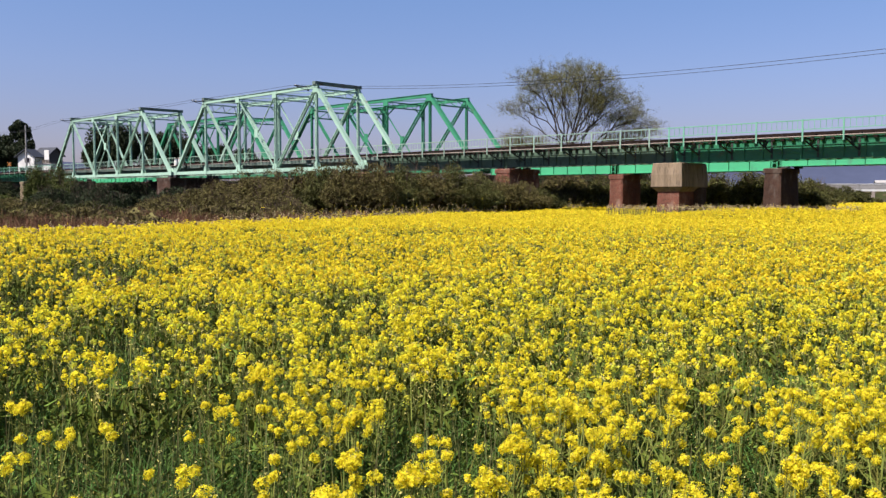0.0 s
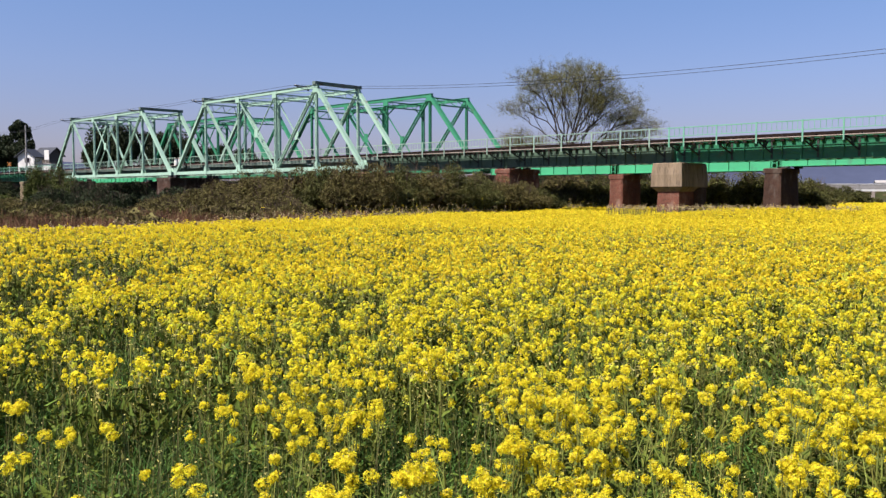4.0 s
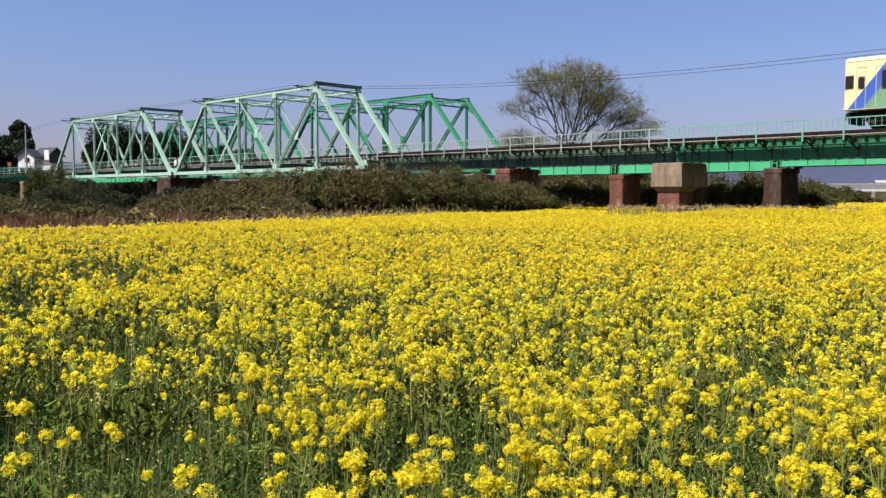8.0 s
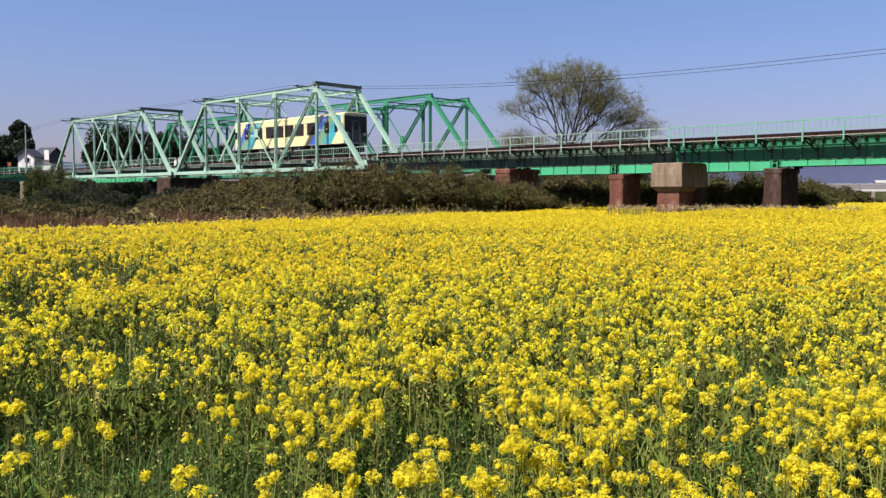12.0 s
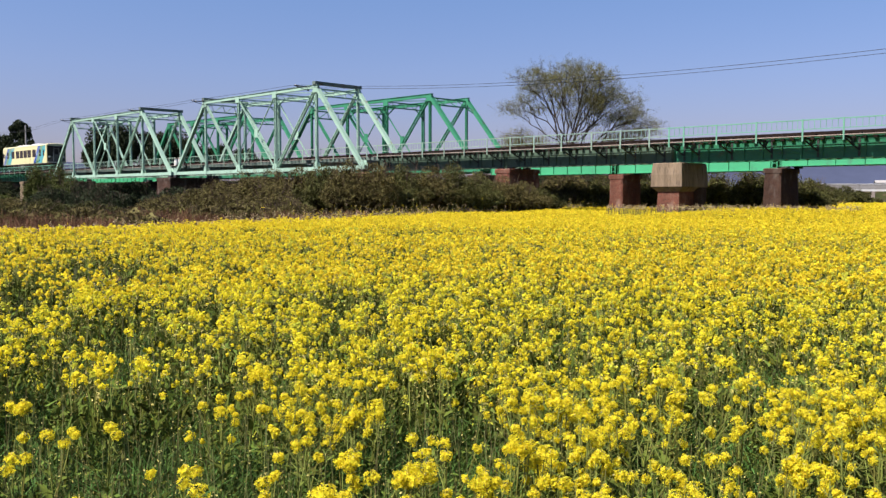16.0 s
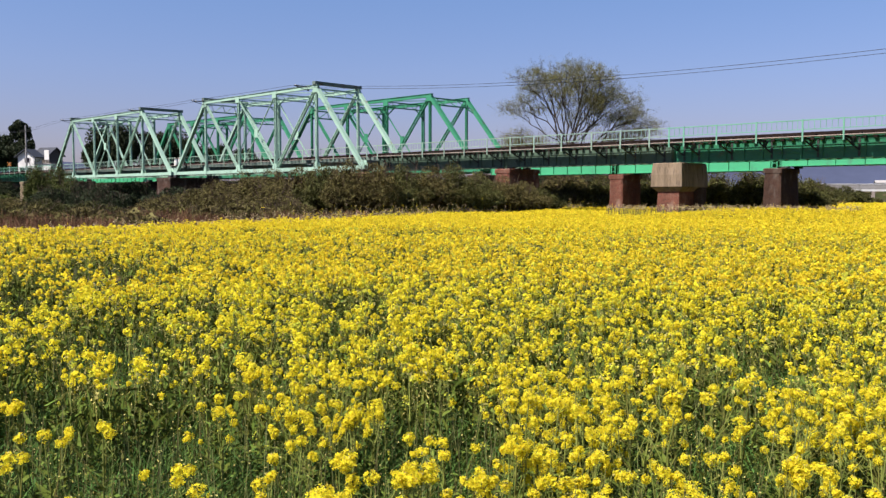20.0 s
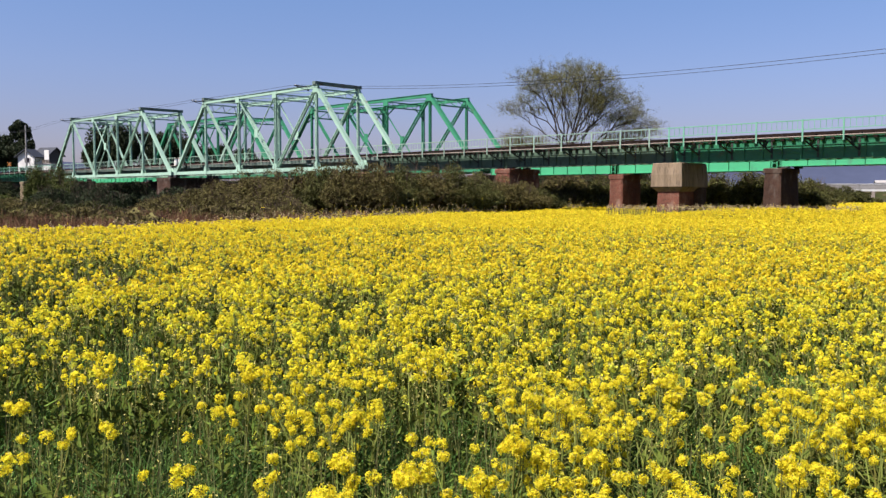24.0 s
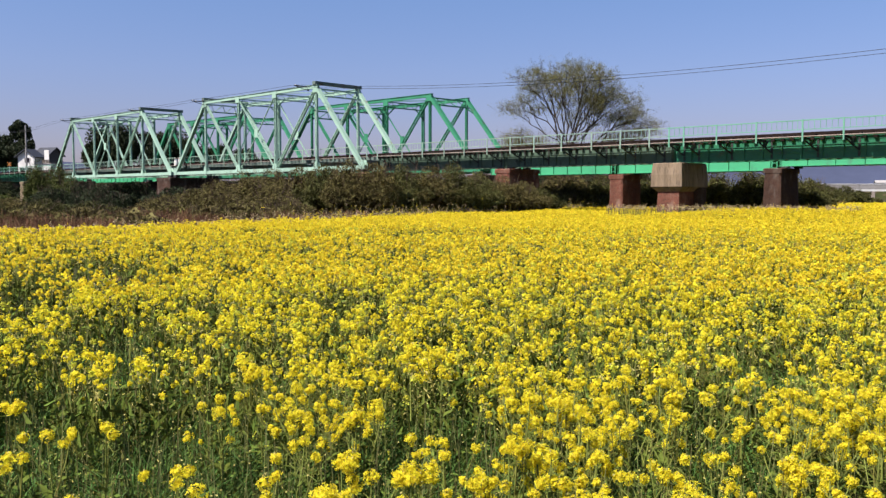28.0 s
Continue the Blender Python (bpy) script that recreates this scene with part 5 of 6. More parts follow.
def rape_plant(m, seed, h, full=False):
    """One flowering rape plant: a branching stem, narrow leaves, several domed flower heads with buds in their middle."""
    gen = np.random.default_rng(seed)
    root = thing("rape_plant", m, "yellow flowering rape plant on a thin green stem", "plant", "rape plants at the field's edge")
    sh, lv = Shell(), []
    bend = gen.normal(size=2) * 0.03
    main = [Vector((0, 0, -0.03)), Vector((bend[0] * 0.4, bend[1] * 0.4, h * 0.4)), Vector((bend[0], bend[1], h - 0.02))]
    sh.tube(main, [0.005, 0.0042, 0.0026], 5)
    heads = [(main[-1], gen.uniform(0.026, 0.044))]
    for i in range(7 if full else int(gen.integers(3, 7))):
        t = gen.uniform(0.4, 0.7)
        p = main[0].lerp(main[2], t)
        a = gen.uniform(0, 6.28)
        out = gen.uniform(0.018, 0.055) if full else gen.uniform(0.04, 0.17)
        q = Vector((p.x + math.cos(a) * out, p.y + math.sin(a) * out, h * (1 - abs(gen.normal()) * (0.06 if full else 0.17)) - 0.02))
        sh.tube([p, p.lerp(q, 0.5) + Vector((math.cos(a), math.sin(a), 0)) * 0.015, q], [0.003, 0.0026, 0.002], 4)
        heads.append((q, gen.uniform(0.016, 0.030) if full else gen.uniform(0.010, 0.027)))
    # seed pods standing off below the heads
    for q, r in heads[:3]:
        for k in range(7):
            a, z = gen.uniform(0, 6.28), gen.uniform(0.03, 0.13)
            o = q - Vector((0, 0, z))
            sh.beam(o, o + Vector((math.cos(a) * 0.035, math.sin(a) * 0.035, 0.022)), 0.0022, 0.0022)
    part("stem", sh, M_STEM, root)
    for i in range(9):
        t = 0.06 + 0.66 * i / 9 + gen.uniform(0, 0.06)
        b0 = main[0].lerp(main[1], t / 0.4) if t < 0.4 else main[1].lerp(main[2], (t - 0.4) / 0.6)
        size = gen.uniform(0.10, 0.17) * (1.2 - t)
        turn = Matrix.Rotation(i * 2.4 + gen.uniform(-0.5, 0.5), 4, "Z") @ Matrix.Rotation(gen.uniform(-0.5, 0.1), 4, "Y")
        part("leaf", LEAVES[i % 3], None, root, at=Matrix.Translation(b0) @ turn @ Matrix.Scale(size, 4))
    for c, r in heads:
        fl = florets(np.array(c), r, int(10 + r * 950), 0.0098, gen)
        head = part("flower_head", quads("flower_head", fl, M_LEMON), None, root, "domed head of small four-petalled yellow flowers")
        if r > 0.022:
            bq = leaf_quads(np.array(c) + np.array([0, 0, r * 0.75]) + gen.normal(size=(9, 3)) * r * 0.25, 0.009, 0.6, 1.5, gen)
            part("bud_tip", quads("bud_tip", bq, M_BUD), None, head, "greenish closed buds")
    return root


# plants that stand out along the near edge: place and height
FULL = [(-0.42, 3.79, .66), (0.13, 2.92, .66), (-0.38, 3.26, .64), (-0.13, 3.17, .62), (-2.11, 4.14, .62), (-1.23, 2.81, .64), (1.3, 3.14, .66), (-0.41, 2.89, .62),
        (0.28, 3.43, .64), (1.13, 4.23, .66), (-1.12, 4.7, .68)]
MARKED = FULL + [(-0.21, 3.61, .62), (-0.3, 3.14, .6), (-1.05, 3.23, .6), (-0.9, 3.17, .56), (0.03, 3.53, .6), (-0.6, 3.51, .6), (1.42, 4.23, .64), (0.64, 4.02, .64),
                 (-1.15, 4.36, .6), (0.6, 3.47, .6), (-1.73, 3.73, .6), (1.73, 3.57, .64), (0.78, 3.9, .6), (-1.57, 3.84, .58), (0.57, 4.52, .66), (1.11, 3.36, .6),
                 (0.85, 3.31, .58), (-1.76, 3.39, .6), (0.43, 3.92, .6)]
PLANTS = []


def near_field():
    gen = np.random.default_rng(3)
    kinds = [0.50, 0.54, 0.56, 0.58, 0.60, 0.62, 0.62, 0.64, 0.66, 0.68]
    made = {}
    spots = [(x, y, h) for x, y, h in MARKED]
    pts = scatter(2.35, 5.0, 66, gen, 0.52)
    for x, y in pts:
        if len(spots) >= 298:
            break
        if y < 4.4 and min(math.hypot(x - a, y - b) for a, b, c in MARKED) < 0.12:
            continue
        if y < 3.7 and x < 0.3 and gen.random() < (0.62 if x < -0.25 * y else 0.15):
            continue
        if y > 3.2 and 0.24 < x / y < 0.42 and gen.random() < 0.6:
            continue
        if 3.6 < y < 4.8 and -0.07 < x / y < 0.05:
            continue
        spots.append((x, y, 0.48 + 0.2 * gen.random() - (0.06 if y < 3.4 else 0)))
    for x, y, h in spots:
        k = min(range(10), key=lambda i: abs(kinds[i] - h) + gen.random() * 0.03)
        full = (x, y, h) in FULL
        k += 10 * full
        m = pose(x, y, 0, gen.normal() * 2, gen.normal() * 2, gen.uniform(0, 360))
        if k in made:
            ob = copy_thing(made[k], m)
        else:
            ob = made[k] = rape_plant(m, 100 + k, kinds[k % 10], full)
        PLANTS.append((ob, m))


near_field()
PATCHES = []


def field_patch(p, lod, gen, name="rape_patch"):
    """A stretch of the flowering field, too many plants to count: heads of loose petals, thin stems, leaves."""
    n = len(p)
    c = p.mean(0)
    q = p - c
    h = 0.50 + 0.13 * patchy(p, 2.3, 1.0) + gen.normal(size=n) * 0.055
    per, quads_per, size, leaves = lod
    far = np.linalg.norm(p, axis=1)
    h = h - 0.12 * np.clip((far - 30) / 15, 0, 1)
    # Plants raised here hide the strip of bridge shadow behind them.
    h = h + 0.38 * np.exp(-((far - 45.5) / 5) ** 2) * np.clip((np.arctan2(p[:, 0], p[:, 1]) - 0.22) / 0.1, 0, 1)
    k = np.repeat(np.arange(n), per)
    first = np.tile(np.arange(per) == 0, n)
    off = gen.normal(size=(len(k), 3)) * np.array([0.078, 0.078, 0.0])
    off[:, 2] = -np.abs(gen.normal(size=len(k))) * 0.11
    off[first] *= 0.3
    heads = np.stack([q[k, 0], q[k, 1], h[k]], 1) + off
    heads[:, 2] = np.maximum(heads[:, 2], 0.2)
    rad = np.where(first, 0.8 + 1.1 * gen.uniform(0, 1, len(k)) ** 1.6, gen.uniform(0.3, 0.95, len(k)))
    j = np.repeat(np.arange(len(heads)), quads_per)
    d = unit(gen.normal(size=(len(j), 3)) + np.array([0, 0, 0.2])) * (rad[j] * size)[:, None] * gen.uniform(0.15, 1.1, (len(j), 1)) ** 0.5
    cc = heads[j] + d
    nrm = unit(unit(d) + gen.normal(size=d.shape) * 0.32)
    a = unit(np.cross(nrm, gen.normal(size=d.shape)))
    b = np.cross(nrm, a)
    s = (size * (1.0 / math.sqrt(quads_per / 4)) * np.sqrt(rad[j]) * gen.uniform(0.7, 1.2, len(j)))[:, None]
    sides = 4 if quads_per > 9 else 3
    if sides == 4:
        v = np.stack([cc - a * s, cc - b * s * 0.8 - nrm * s * 0.3, cc + a * s, cc + b * s * 0.8 - nrm * s * 0.3], 1).reshape(-1, 3)
    else:
        v = np.stack([cc - a * s * 1.1, cc + b * s * 1.3 - nrm * s * 0.3, cc + a * s * 1.1], 1).reshape(-1, 3)
    root = thing(name, pose(c[0], c[1], 0), "dense stand of yellow flowering rape with green stems", "flower field", kind="stuff")
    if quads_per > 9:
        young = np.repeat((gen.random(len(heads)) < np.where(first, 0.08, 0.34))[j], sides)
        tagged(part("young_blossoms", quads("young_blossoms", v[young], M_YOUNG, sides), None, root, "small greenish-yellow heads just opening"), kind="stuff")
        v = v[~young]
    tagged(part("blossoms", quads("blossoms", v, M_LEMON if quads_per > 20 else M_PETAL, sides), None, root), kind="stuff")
    a = gen.uniform(0, 6.28, len(heads))
    w = np.stack([np.cos(a), np.sin(a), np.zeros(len(a))], 1) * (0.0024 + 0.0001 * np.linalg.norm(p, axis=1)[k])[:, None]
    foot = np.stack([q[k, 0] + off[:, 0] * 0.2, q[k, 1] + off[:, 1] * 0.2, np.where(first, 0.0, heads[:, 2] * 0.5)], 1)
    pick = first if quads_per < 5 else np.ones(len(heads), bool)
    v = np.stack([foot - w, foot + w, heads + w * 0.6, heads - w * 0.6], 1)[pick].reshape(-1, 3)
    tagged(part("stems", quads("stems", v, M_STEM), None, root), kind="stuff")
    pods = 4 if quads_per > 9 else (2 if quads_per > 5 else 1)
    j = np.repeat(np.flatnonzero(first) if quads_per < 5 else np.arange(len(heads)), pods)
    bc = heads[j] + gen.normal(size=(len(j), 3)) * np.array([0.025, 0.025, 0.03]) - np.array([0, 0, 1]) * gen.uniform(0.02, 0.15, (len(j), 1))
    tagged(part("seed_pods", quads("seed_pods", leaf_tris(bc, 0.017 + 0.0007 * np.linalg.norm(c), 0.45, 0.8, gen), M_BUD, 3), None, root), kind="stuff")
    k = np.repeat(np.arange(n), leaves)
    lc = np.stack([q[k, 0], q[k, 1], np.zeros(len(k))], 1) + np.concatenate([gen.normal(size=(len(k), 2)) * 0.09, gen.uniform(0.05, 0.42, (len(k), 1))], 1)
    tagged(part("leaves", quads("leaves", leaf_tris(lc, 0.068 + 0.002 * np.linalg.norm(c), 0.27, 1.0, gen), M_LEAF, 3), None, root), kind="stuff")
    return root


def mid_field():
    gen = np.random.default_rng(5)
    for r0, r1, dens, lod, cuts in ((5.0, 7.5, 29, (5, 32, 0.030, 40), 7), (7.5, 10.5, 28, (5, 24, 0.033, 36), 7), (10.5, 16, 25, (5, 16, 0.037, 24), 6),
                                    (16, 27, 22, (5, 10, 0.038, 14), 4), (27, 45, 25, (5, 4, 0.034, 3), 3), (45, 70, 22, (4, 3, 0.043, 1), 2), (70, 95, 14, (3, 3, 0.064, 1), 2), (95, 125, 8, (3, 2, 0.09, 1), 2)):
        p = scatter(r0, r1, dens, gen, 0.53)
        ang = np.arctan2(p[:, 0], p[:, 1])
        cut = np.linspace(-0.531, 0.531, cuts + 1)
        for i in range(cuts):
            s = p[(ang >= cut[i]) & (ang < cut[i + 1])]
            if len(s) > 5:
                ob = field_patch(s, lod, gen)
                if r1 <= 16:
                    PATCHES.append((ob, ob.matrix_basis.copy(), r1))


mid_field()


def edge_stalks():
    """Taller thin plants that stand up along the far edge of the field."""
    gen = np.random.default_rng(41)
    n = 6000
    t = gen.uniform(0, 1, n) ** 1.25
    keys = np.linspace(0, 1, 13)
    p = np.stack([np.interp(t, keys, EDGE[1:14, 0]), np.interp(t, keys, EDGE[1:14, 1])], 1)
    p += gen.normal(size=(n, 2)) * np.array([1.0, 0.7])
    # a second row stands among the raised plants in front of the piers
    rise = np.arange(n) >= n - 700
    a, q = gen.uniform(0.19, 0.46, n), gen.uniform(44.5, 49.5, n)
    p = np.where(rise[:, None], np.stack([np.sin(a) * q, np.cos(a) * q], 1), p)
    far = np.linalg.norm(p, axis=1)
    h = 0.40 + gen.gamma(2.0, 0.11, n) * np.clip((p[:, 1] - 16) / 30, 0.3, 1.0)
    h = np.where(rise, 0.80 + gen.uniform(0, 0.22, n), h)
    top = np.stack([p[:, 0] + gen.normal(size=n) * 0.07, p[:, 1], h], 1)
    foot = np.stack([p[:, 0], p[:, 1], np.zeros(n)], 1)
    w = np.array([1.0, 0, 0]) * (0.004 + 0.00012 * far)[:, None]
    solo("tall_stalks", quads("tall_stalks", np.stack([foot - w, foot + w, top + w * 0.5, top - w * 0.5], 1).reshape(-1, 3), M_STALK), None, Matrix.Identity(4), "thin pale stalks standing up along the edge of the field", "plants", kind="stuff")
    j = np.repeat(np.arange(n), 7)
    c = top[j] + gen.normal(size=(len(j), 3)) * np.array([0.035, 0.035, 0.05])
    pale = gen.random(n)[j] < np.where((p[j, 1] < 42) | rise[j], 0.85, 0.6)
    solo("stray_blossoms", quads("stray_blossoms", leaf_quads(c[~pale], 0.034, 0.8, 0.0, gen), M_PETAL), None, Matrix.Identity(4), "small yellow flower heads above the edge of the field", "flowers", kind="stuff")
    solo("faded_blossoms", quads("faded_blossoms", leaf_quads(c[pale], 0.048, 0.8, 0.0, gen), M_FADED), None, Matrix.Identity(4), "faded pinkish-white flower heads above the edge of the field", "flowers", kind="stuff")


edge_stalks()


def side_field():
    """The field goes on to both sides of the path where the tripod stands."""
    gen = np.random.default_rng(6)
    for s in (-1, 1):
        for r0, r1, dens, lod in ((4.0, 14, 12, (4, 6, 0.034, 8)), (14, 45, 5, (3, 3, 0.05, 4))):
            n = int(dens * 0.85 * (r1 * r1 - r0 * r0) * 0.5)
            r = np.sqrt(gen.uniform(r0 * r0, r1 * r1, n))
            a = s * gen.uniform(0.535, 1.38, n)
            p = np.stack([r * np.sin(a), r * np.cos(a)], 1)
            p = p[in_field(p) & (p[:, 1] > 1.6)]
            field_patch(p, lod, gen)


side_field()


def meadow_grass():
    """Long grass between the plants at the near edge."""
    gen = np.random.default_rng(9)
    n = 104000
    r = 2.0 + 9.0 * gen.uniform(0, 1, n) ** 1.3
    a = gen.uniform(-0.56, 0.56, n)
    a = np.where(np.arange(n) < 90000, a, gen.uniform(0.56, 5.72, n))
    c = np.stack([r * np.sin(a), r * np.cos(a), np.zeros(n)], 1)
    h = gen.uniform(0.06, 0.27, n) * (0.75 + 0.5 * patchy(c, 0.8, 2.0))
    t = gen.uniform(0, 6.28, n)
    s = np.stack([np.cos(t), np.sin(t), np.zeros(n)], 1) * (gen.uniform(0.0014, 0.0042, n) * (0.7 + 0.08 * r))[:, None]
    lean = np.stack([gen.normal(size=n) * 0.42 + 0.05, gen.normal(size=n) * 0.42, np.ones(n)], 1)
    m = c + lean * (h * 0.55)[:, None]
    tip = c + lean * np.array([1.5, 1.5, 1]) * h[:, None] - np.array([0, 0, 0.02])
    v = np.concatenate([np.stack([c - s, c + s, m + s, m - s], 1), np.stack([m - s, m + s, tip + s * 0.15, tip - s * 0.15], 1)], 1).reshape(-1, 3)
    solo("meadow_grass", quads("meadow_grass", v, M_GRASS), None, Matrix.Identity(4), "long green grass between the rape plants", "grass", kind="stuff")


meadow_grass()


def ground_weeds():
    """Small broad weed leaves that fill the gaps over the soil."""
    gen = np.random.default_rng(33)
    n = 90000
    r = 2.0 + 12.0 * gen.uniform(0, 1, n) ** 1.2
    a = gen.uniform(-0.56, 0.56, n)
    c = np.stack([r * np.sin(a), r * np.cos(a), gen.uniform(0.02, 0.30, n) ** 1.2], 1)
    keep = patchy(c, 0.45, 5.0) * 0.7 + patchy(c, 1.3, 2.0) * 0.5 > gen.uniform(0.1, 0.9, n)
    solo("ground_weeds", quads("ground_weeds", leaf_quads(c[keep], 0.032, 0.5, 0.6, gen), M_LEAF), None, Matrix.Identity(4), "low green weeds under the flowers", "weeds", kind="stuff")


ground_weeds()


def spent_stems():
    """Thin upright stalks, some already dry, standing between the flowers."""
    gen = np.random.default_rng(31)
    n = 4600
    r = 2.2 + 9.5 * gen.uniform(0, 1, n) ** 1.2
    a = gen.uniform(-0.56, 0.56, n)
    c = np.stack([r * np.sin(a), r * np.cos(a), np.zeros(n)], 1)
    h = gen.uniform(0.25, 0.56, n)
    t = gen.uniform(0, 6.28, n)
    s = np.stack([np.cos(t), np.sin(t), np.zeros(n)], 1) * (0.0011 + 0.0002 * r)[:, None]
    top = c + np.stack([gen.normal(size=n) * 0.1, gen.normal(size=n) * 0.1, np.ones(n)], 1) * h[:, None]
    v = np.stack([c - s, c + s, top + s * 0.7, top - s * 0.7], 1).reshape(-1, 3)
    solo("spent_stems", quads("spent_stems", v, M_STALK), None, Matrix.Identity(4), "thin pale stalks standing among the flowers", "plants", kind="stuff")
    k = np.repeat(np.arange(n), 3)
    b = c[k] + (top - c)[k] * gen.uniform(0.5, 1.05, (len(k), 1)) + gen.normal(size=(len(k), 3)) * 0.018
    solo("small_buds", quads("small_buds", leaf_quads(b, 0.012, 0.6, 0.5, gen), M_BUD), None, Matrix.Identity(4), "greenish-yellow buds and pods on the stalks", "plants", kind="stuff")


spent_stems()


def small_flowers():
    """Side shoots that have only begun to flower: small loose clusters at all heights between the large heads."""
    gen = np.random.default_rng(57)
    p = scatter(2.6, 9.5, 34, gen, 0.53)
    h = gen.uniform(0.22, 0.54, len(p))
    c = np.concatenate([p, h[:, None]], 1)
    k = np.repeat(np.arange(len(c)), 7)
    q = c[k] + gen.normal(size=(len(k), 3)) * np.array([0.011, 0.011, 0.013])
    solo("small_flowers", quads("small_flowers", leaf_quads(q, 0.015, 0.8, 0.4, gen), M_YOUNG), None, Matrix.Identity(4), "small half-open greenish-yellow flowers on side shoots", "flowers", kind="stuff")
    k = np.repeat(np.arange(len(c)), 3)
    q = c[k] - np.array([0, 0, 0.02]) + gen.normal(size=(len(k), 3)) * np.array([0.02, 0.02, 0.02])
    solo("green_pods", quads("green_pods", leaf_quads(q, 0.02, 0.3, 1.0, gen), M_STEM), None, Matrix.Identity(4), "thin green pods below the side flowers", "plants", kind="stuff")
    a = gen.uniform(0, 6.28, len(c))
    s = np.stack([np.cos(a), np.sin(a), np.zeros(len(a))], 1) * 0.0016
    foot = c * np.array([1, 1, 0]) + gen.normal(size=c.shape) * np.array([0.05, 0.05, 0])
    solo("side_shoots", quads("side_shoots", np.stack([foot - s, foot + s, c + s, c - s], 1).reshape(-1, 3), M_STEM), None, Matrix.Identity(4), "thin green side shoots of the rape plants", "plants", kind="stuff")


small_flowers()

# ---- far bank: houses, pole; far right: road bridge; mountains ----


def house(x, y, z, rz, w, d, h, roof_h, wall, label, windows, roof=None):
    root = thing("house", pose(x, y, z, 0, 0, rz), label, "house", "houses on the far bank")
    sh = Shell().box(-w / 2, w / 2, -d / 2, d / 2, -0.5, h)
    sh.add([(-w / 2, -d / 2, h), (w / 2, -d / 2, h), (0, -d / 2, h + roof_h * 0.93), (-w / 2, d / 2, h), (w / 2, d / 2, h), (0, d / 2, h + roof_h * 0.93)], [(0, 1, 2), (4, 3, 5), (0, 2, 5, 3), (1, 4, 5, 2)])
    part("wall", sh, wall, root)
    for s in (-1, 1):
        rf = Shell().beam((s * (w / 2 + 0.5), 0, h - 0.28), (0, 0, h + roof_h), d + 0.9, 0.16, (s * 0.5, 0, 1))
        part("roof", rf, roof or M_TILE, root, "tiled roof slope")
    for wx, wz, ww, wh in windows:
        f = part("window", Shell().box(wx - ww / 2 - 0.08, wx + ww / 2 + 0.08, -d / 2 - 0.06, -d / 2 - 0.002, wz - 0.08, wz + wh + 0.08), M_SILVER, root, "metal window frame")
        part("pane", Shell().box(wx - ww / 2, wx + ww / 2, -d / 2 - 0.075, -d / 2 - 0.062, wz, wz + wh), M_GLASS, f)
    return root


house(-80.0, 165, 4.3, -10, 3.5, 2.4, 4.6, 1.3, M_WHITE, "white gabled house with a dark tiled roof", [(-0.8, 1.2, 0.9, 1.1), (0.8, 1.2, 0.9, 1.1), (0.2, 3.4, 0.9, 0.8)])
house(-92.6, 200, 4.3, 70, 4.2, 4.2, 6.4, 1.7, M_SHED, "small grey-brown house with a dark tiled roof", [(-2.0, 1.2, 1.4, 1.2), (1.8, 1.2, 1.4, 1.2)])
sign = thing("signboard", pose(-74.9, 161, 4.3, 0, 0, -12), "blank white signboard on posts by the houses", "sign")
part("board", Shell().bevelled(-0.5, 0.5, -0.05, 0.05, 3.75, 5.55, 0.02), M_WHITE, sign)
for x in (-0.35, 0.35):
    part("post", Shell().tube([(x, 0.12, -0.2), (x, 0.12, 5.3)], [0.06, 0.06], 8), M_POLE, sign)
shed = thing("shed", pose(-74.0, 160, 4.3, 0, 0, -12), "low white shed with a grey flat roof", "shed")
part("wall", Shell().bevelled(-1.1, 1.1, -1.0, 1.0, -0.4, 2.9, 0.03), M_WHITE, shed)
part("roof", Shell().bevelled(-1.25, 1.25, -1.15, 1.15, 2.9, 3.05, 0.03), M_POLE, shed, "grey flat roof")
gate = thing("crossing_signal", pose(-83.0, 163, 4.3), "small orange level-crossing signal post", "signal")
part("post", Shell().tube([(0, 0, -0.2), (0, 0, 3.4)], [0.08, 0.08], 8), M_POLE, gate)
part("board", Shell().beam((-0.35, -0.1, 2.7), (0.35, -0.1, 3.3), 0.05, 0.16, (0, 0, 1)).beam((-0.35, -0.16, 3.3), (0.35, -0.16, 2.7), 0.05, 0.16, (0, 0, 1)), M_ORANGE, gate)
pole = thing("utility_pole", pose(-77.3, 158, 4.3), "grey concrete utility pole with cross-arms", "utility pole")
part("post", Shell().tube([(0, 0, -0.4), (0, 0, 10.0)], [0.19, 0.13], 10), M_POLE, pole)
for z in (8.9, 6.2):
    part("cross_arm", Shell().beam((-0.9, -0.16, z), (0.9, -0.16, z), 0.08, 0.08), M_DARK_STEEL, pole)


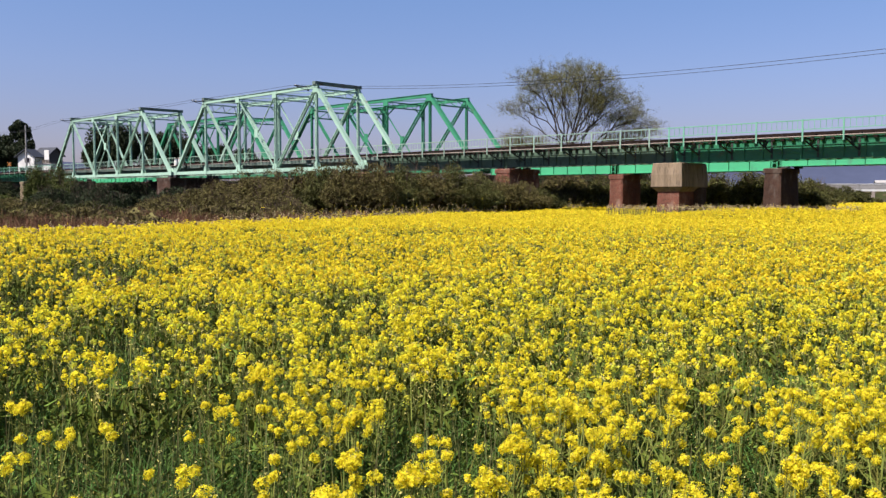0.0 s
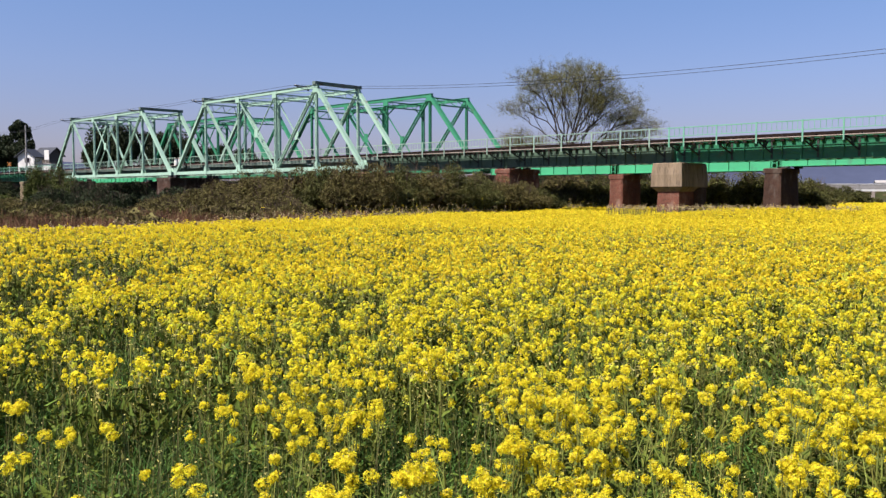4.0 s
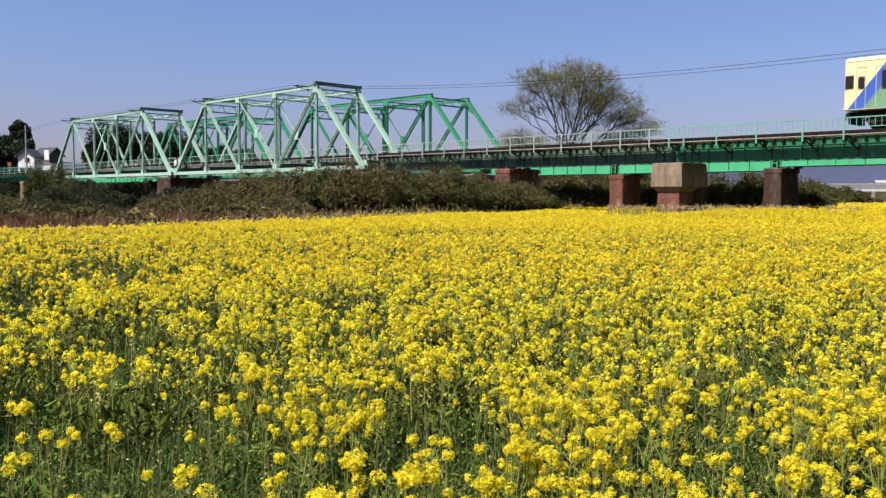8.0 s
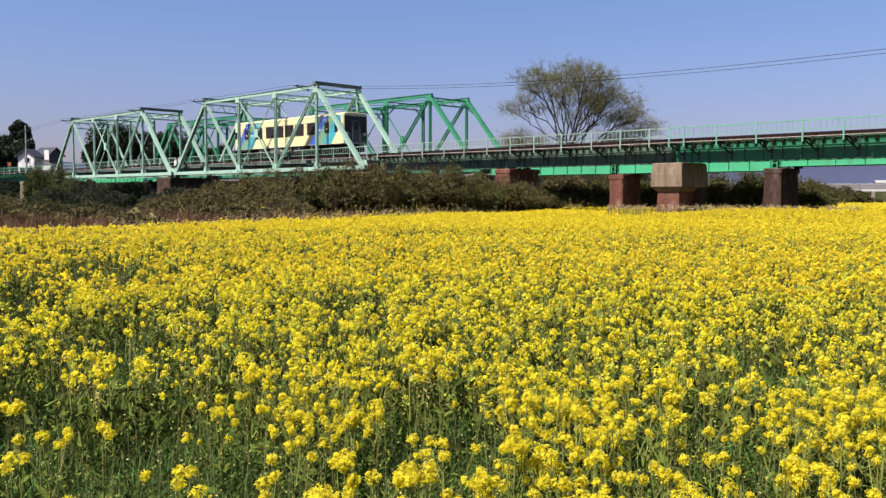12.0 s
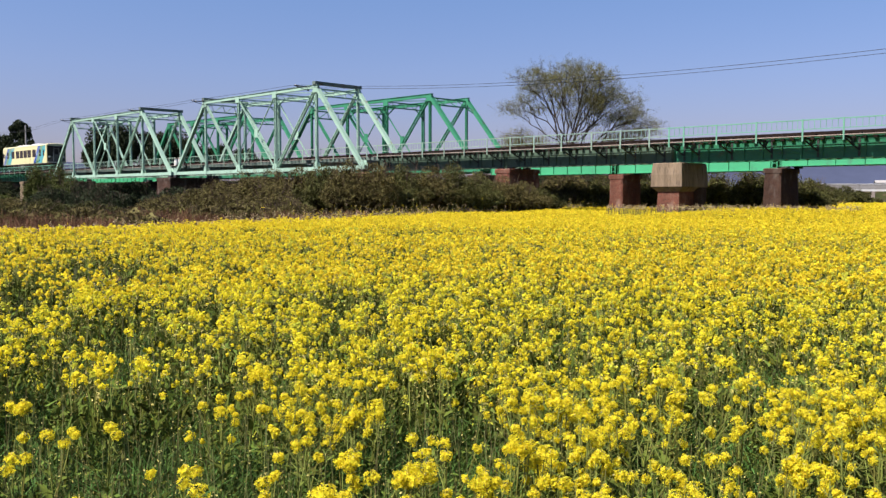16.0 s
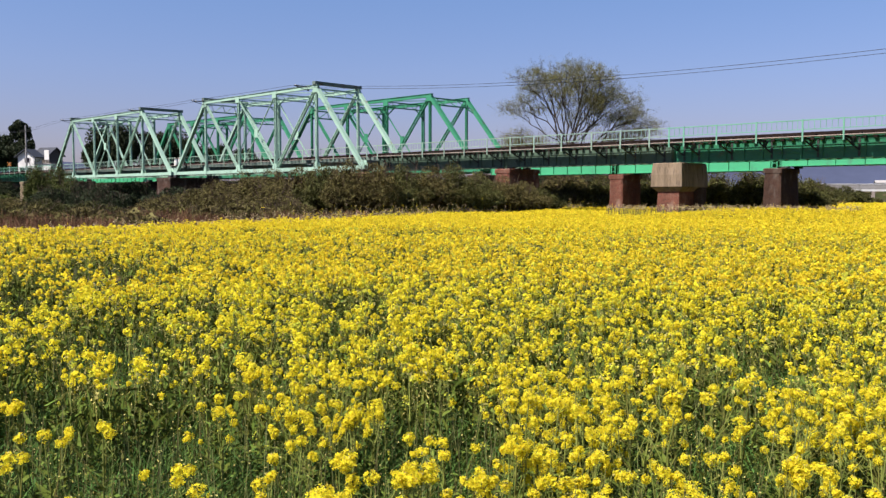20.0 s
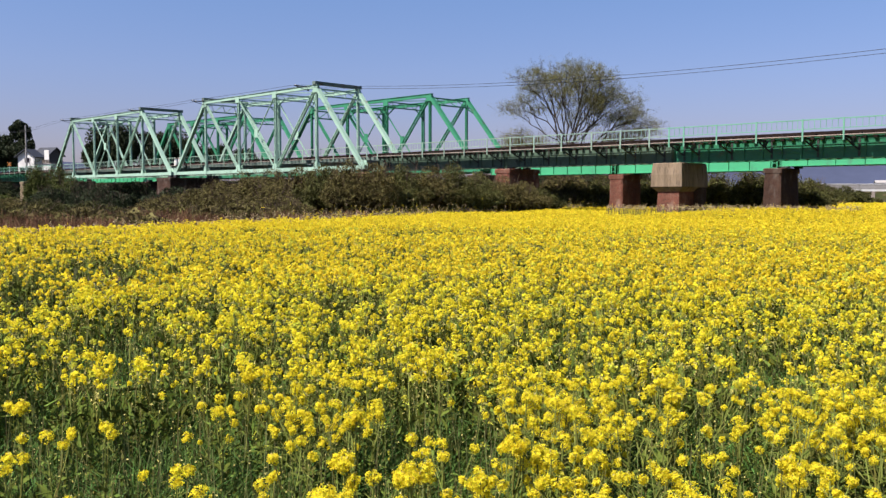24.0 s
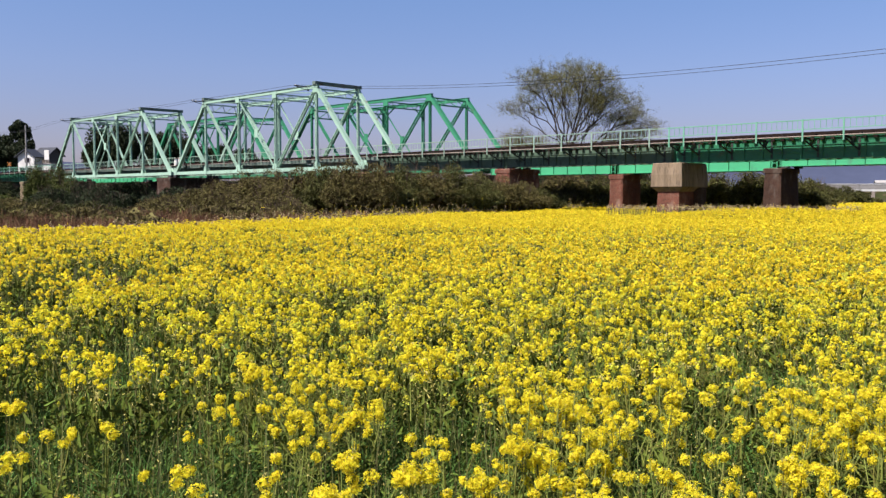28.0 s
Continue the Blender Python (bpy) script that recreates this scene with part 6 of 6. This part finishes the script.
def road_bridge():
    root = thing("road_bridge", pose(150, 262, 0, 0, 0, -4), "low pale concrete road bridge in the distance", "bridge")
    part("deck", Shell().bevelled(-38, 60, -3, 3, 2.35, 3.05, 0.05), M_WHITE, root)
    part("parapet", Shell().box(-38, 60, -3.05, -2.9, 3.052, 3.3), M_POLE, root)
    for x in (-17.9, 8, 36):
        part("pier", Shell().bevelled(x - 0.5, x + 0.5, -3.05, -1.6, -0.5, 2.348, 0.1), M_PLANK, root, "beige concrete pier")
    bank = Shell().add([(-60, 0, -0.5), (90, 0, -0.5), (90, 8, 3.6), (-60, 8, 3.6), (-60, 26, -0.5), (90, 26, -0.5), (90, 18, 3.6), (-60, 18, 3.6)], [(0, 1, 2, 3), (3, 2, 6, 7), (7, 6, 5, 4), (0, 3, 7, 4), (1, 5, 6, 2)])
    solo("levee", bank, M_GROUND, pose(165, 300, 0, 0, 0, -3), "weedy levee in the distance", "levee", kind="structure")
    wall = thing("flood_wall", pose(137, 313, 3.5, 0, 0, -3), "pale concrete flood wall along the distant levee", "wall", kind="structure")
    for i in range(9):
        part("panel", Shell().bevelled(i * 8.0 + 0.04, i * 8.0 + 7.96, -0.2, 0.2, -0.3, 1.55, 0.05), M_POLE, wall)
        part("coping", Shell().bevelled(i * 8.0, i * 8.0 + 8.0, -0.3, 0.3, 1.552, 1.75, 0.05), M_WHITE, wall)
    house(164.5, 318, 4.6, 70, 3.4, 4.5, 1.3, 0.7, M_WHITE, "small pale house on the distant levee", [(0, 1.0, 1.5, 1.0)], M_POLE)


road_bridge()


def mountains():
    def ridge(a0, a1, dist, hs, seed):
        sh, k = Shell(), 60
        for i in range(k + 1):
            t = i / k
            a = radians(a0 + (a1 - a0) * t)
            h = float(np.interp(t, np.linspace(0, 1, len(hs)), hs)) * (1 + 0.10 * noise.noise((t * 14, seed, 0)) + 0.05 * noise.noise((t * 50, seed, 2)))
            for f, z in ((0.93, 0.0), (0.97, 0.55 * h), (1.0, h), (1.06, 0.0)):
                sh.v.append((math.sin(a) * dist * f, math.cos(a) * dist * f, z - 3))
        sh.f = [(i * 4 + j, i * 4 + 4 + j, i * 4 + 5 + j, i * 4 + 1 + j) for i in range(k) for j in range(3)]
        ob = new("mountain_ridge", sh.mesh("mountain_ridge", M_HILL, True))
        tagged(ob, "hazy blue mountain ridge on the horizon", "mountain", kind="structure")
    ridge(6, 60, 3600, [40, 80, 125, 150, 160, 170, 140], 1)
    ridge(-60, -14, 3800, [160, 210, 240, 236, 170, 120, 60], 4)


mountains()


# ---- what moves: the railcar and its wheels, the flowers in the wind ----


def motions():
    way = [(0.0, 142.0), (4.0, 82.3), (6.0, 52.5), (7.0, 37.6), (8.0, 22.35), (8.5, 14.9), (9.0, 7.42), (9.5, -0.1), (10.0, -7.64), (10.5, -15.32), (11.0, -22.95), (11.5, -30.8),
           (12.0, -38.8), (12.5, -46.9), (13.5, -63.5), (14.5, -80.6), (15.0, -89.3), (15.5, -98.4), (16.0, -107.7), (16.5, -117.1), (17.0, -126.4), (18.0, -144.8), (20.0, -178.0), (24.0, -240.0), (28.0, -300.0)]
    walk(RAILCAR, [(t, on_bridge(u, TRACK, RAIL_TOP)) for t, u in way])
    ts, us = [t for t, u in way], [u for t, u in way]
    times = [0.0] + [7.5 + k / 30 for k in range(301)] + [28.0]
    for wheel, x in WHEELS:
        walk(wheel, [(t, pose(x, 0, 0.43, 0, math.degrees(float(np.interp(min(max(t, 7.5), 17.5), ts, us)) / 0.43) % 360, 0)) for t in times])
    gen = np.random.default_rng(17)

    def gust(x, y, t):
        return 0.6 * math.sin(0.9 * t + 0.5 * x + 0.2 * y) + 0.5 * math.sin(1.7 * t - 0.4 * x + 0.9) + 0.35

    for i, (ob, m) in enumerate(PLANTS[:150]):
        x, y = m.translation.x, m.translation.y
        ph, k, w = gen.uniform(0, 6.28), gen.uniform(0.6, 1.3), gen.uniform(2.6, 4.2)
        rows = []
        for j in range(57):
            t = j * 0.5
            g = gust(x, y, t)
            a = k * (1.3 * g + (0.8 + 0.5 * g) * math.sin(w * t + ph))
            b = k * 0.7 * math.sin(0.8 * w * t + 2 * ph)
            rows.append((t, Matrix.Translation(m.translation) @ pose(0, 0, 0, b, a, 0) @ m.to_3x3().to_4x4()))
        walk(ob, rows)
    for ob, m, r in PATCHES:
        x, y = m.translation.x, m.translation.y
        ph = gen.uniform(0, 6.28)
        rows = []
        for j in range(47):
            t = j * 28 / 46
            a = 0.55 * gust(x, y, t) + 0.3 * math.sin(2.9 * t + ph)
            # a shear-like nod of the whole stand: a small shift downwind
            rows.append((t, Matrix.Translation((a * 0.011, 0.004 * math.sin(2.3 * t + ph), 0)) @ m))
        walk(ob, rows)


motions()
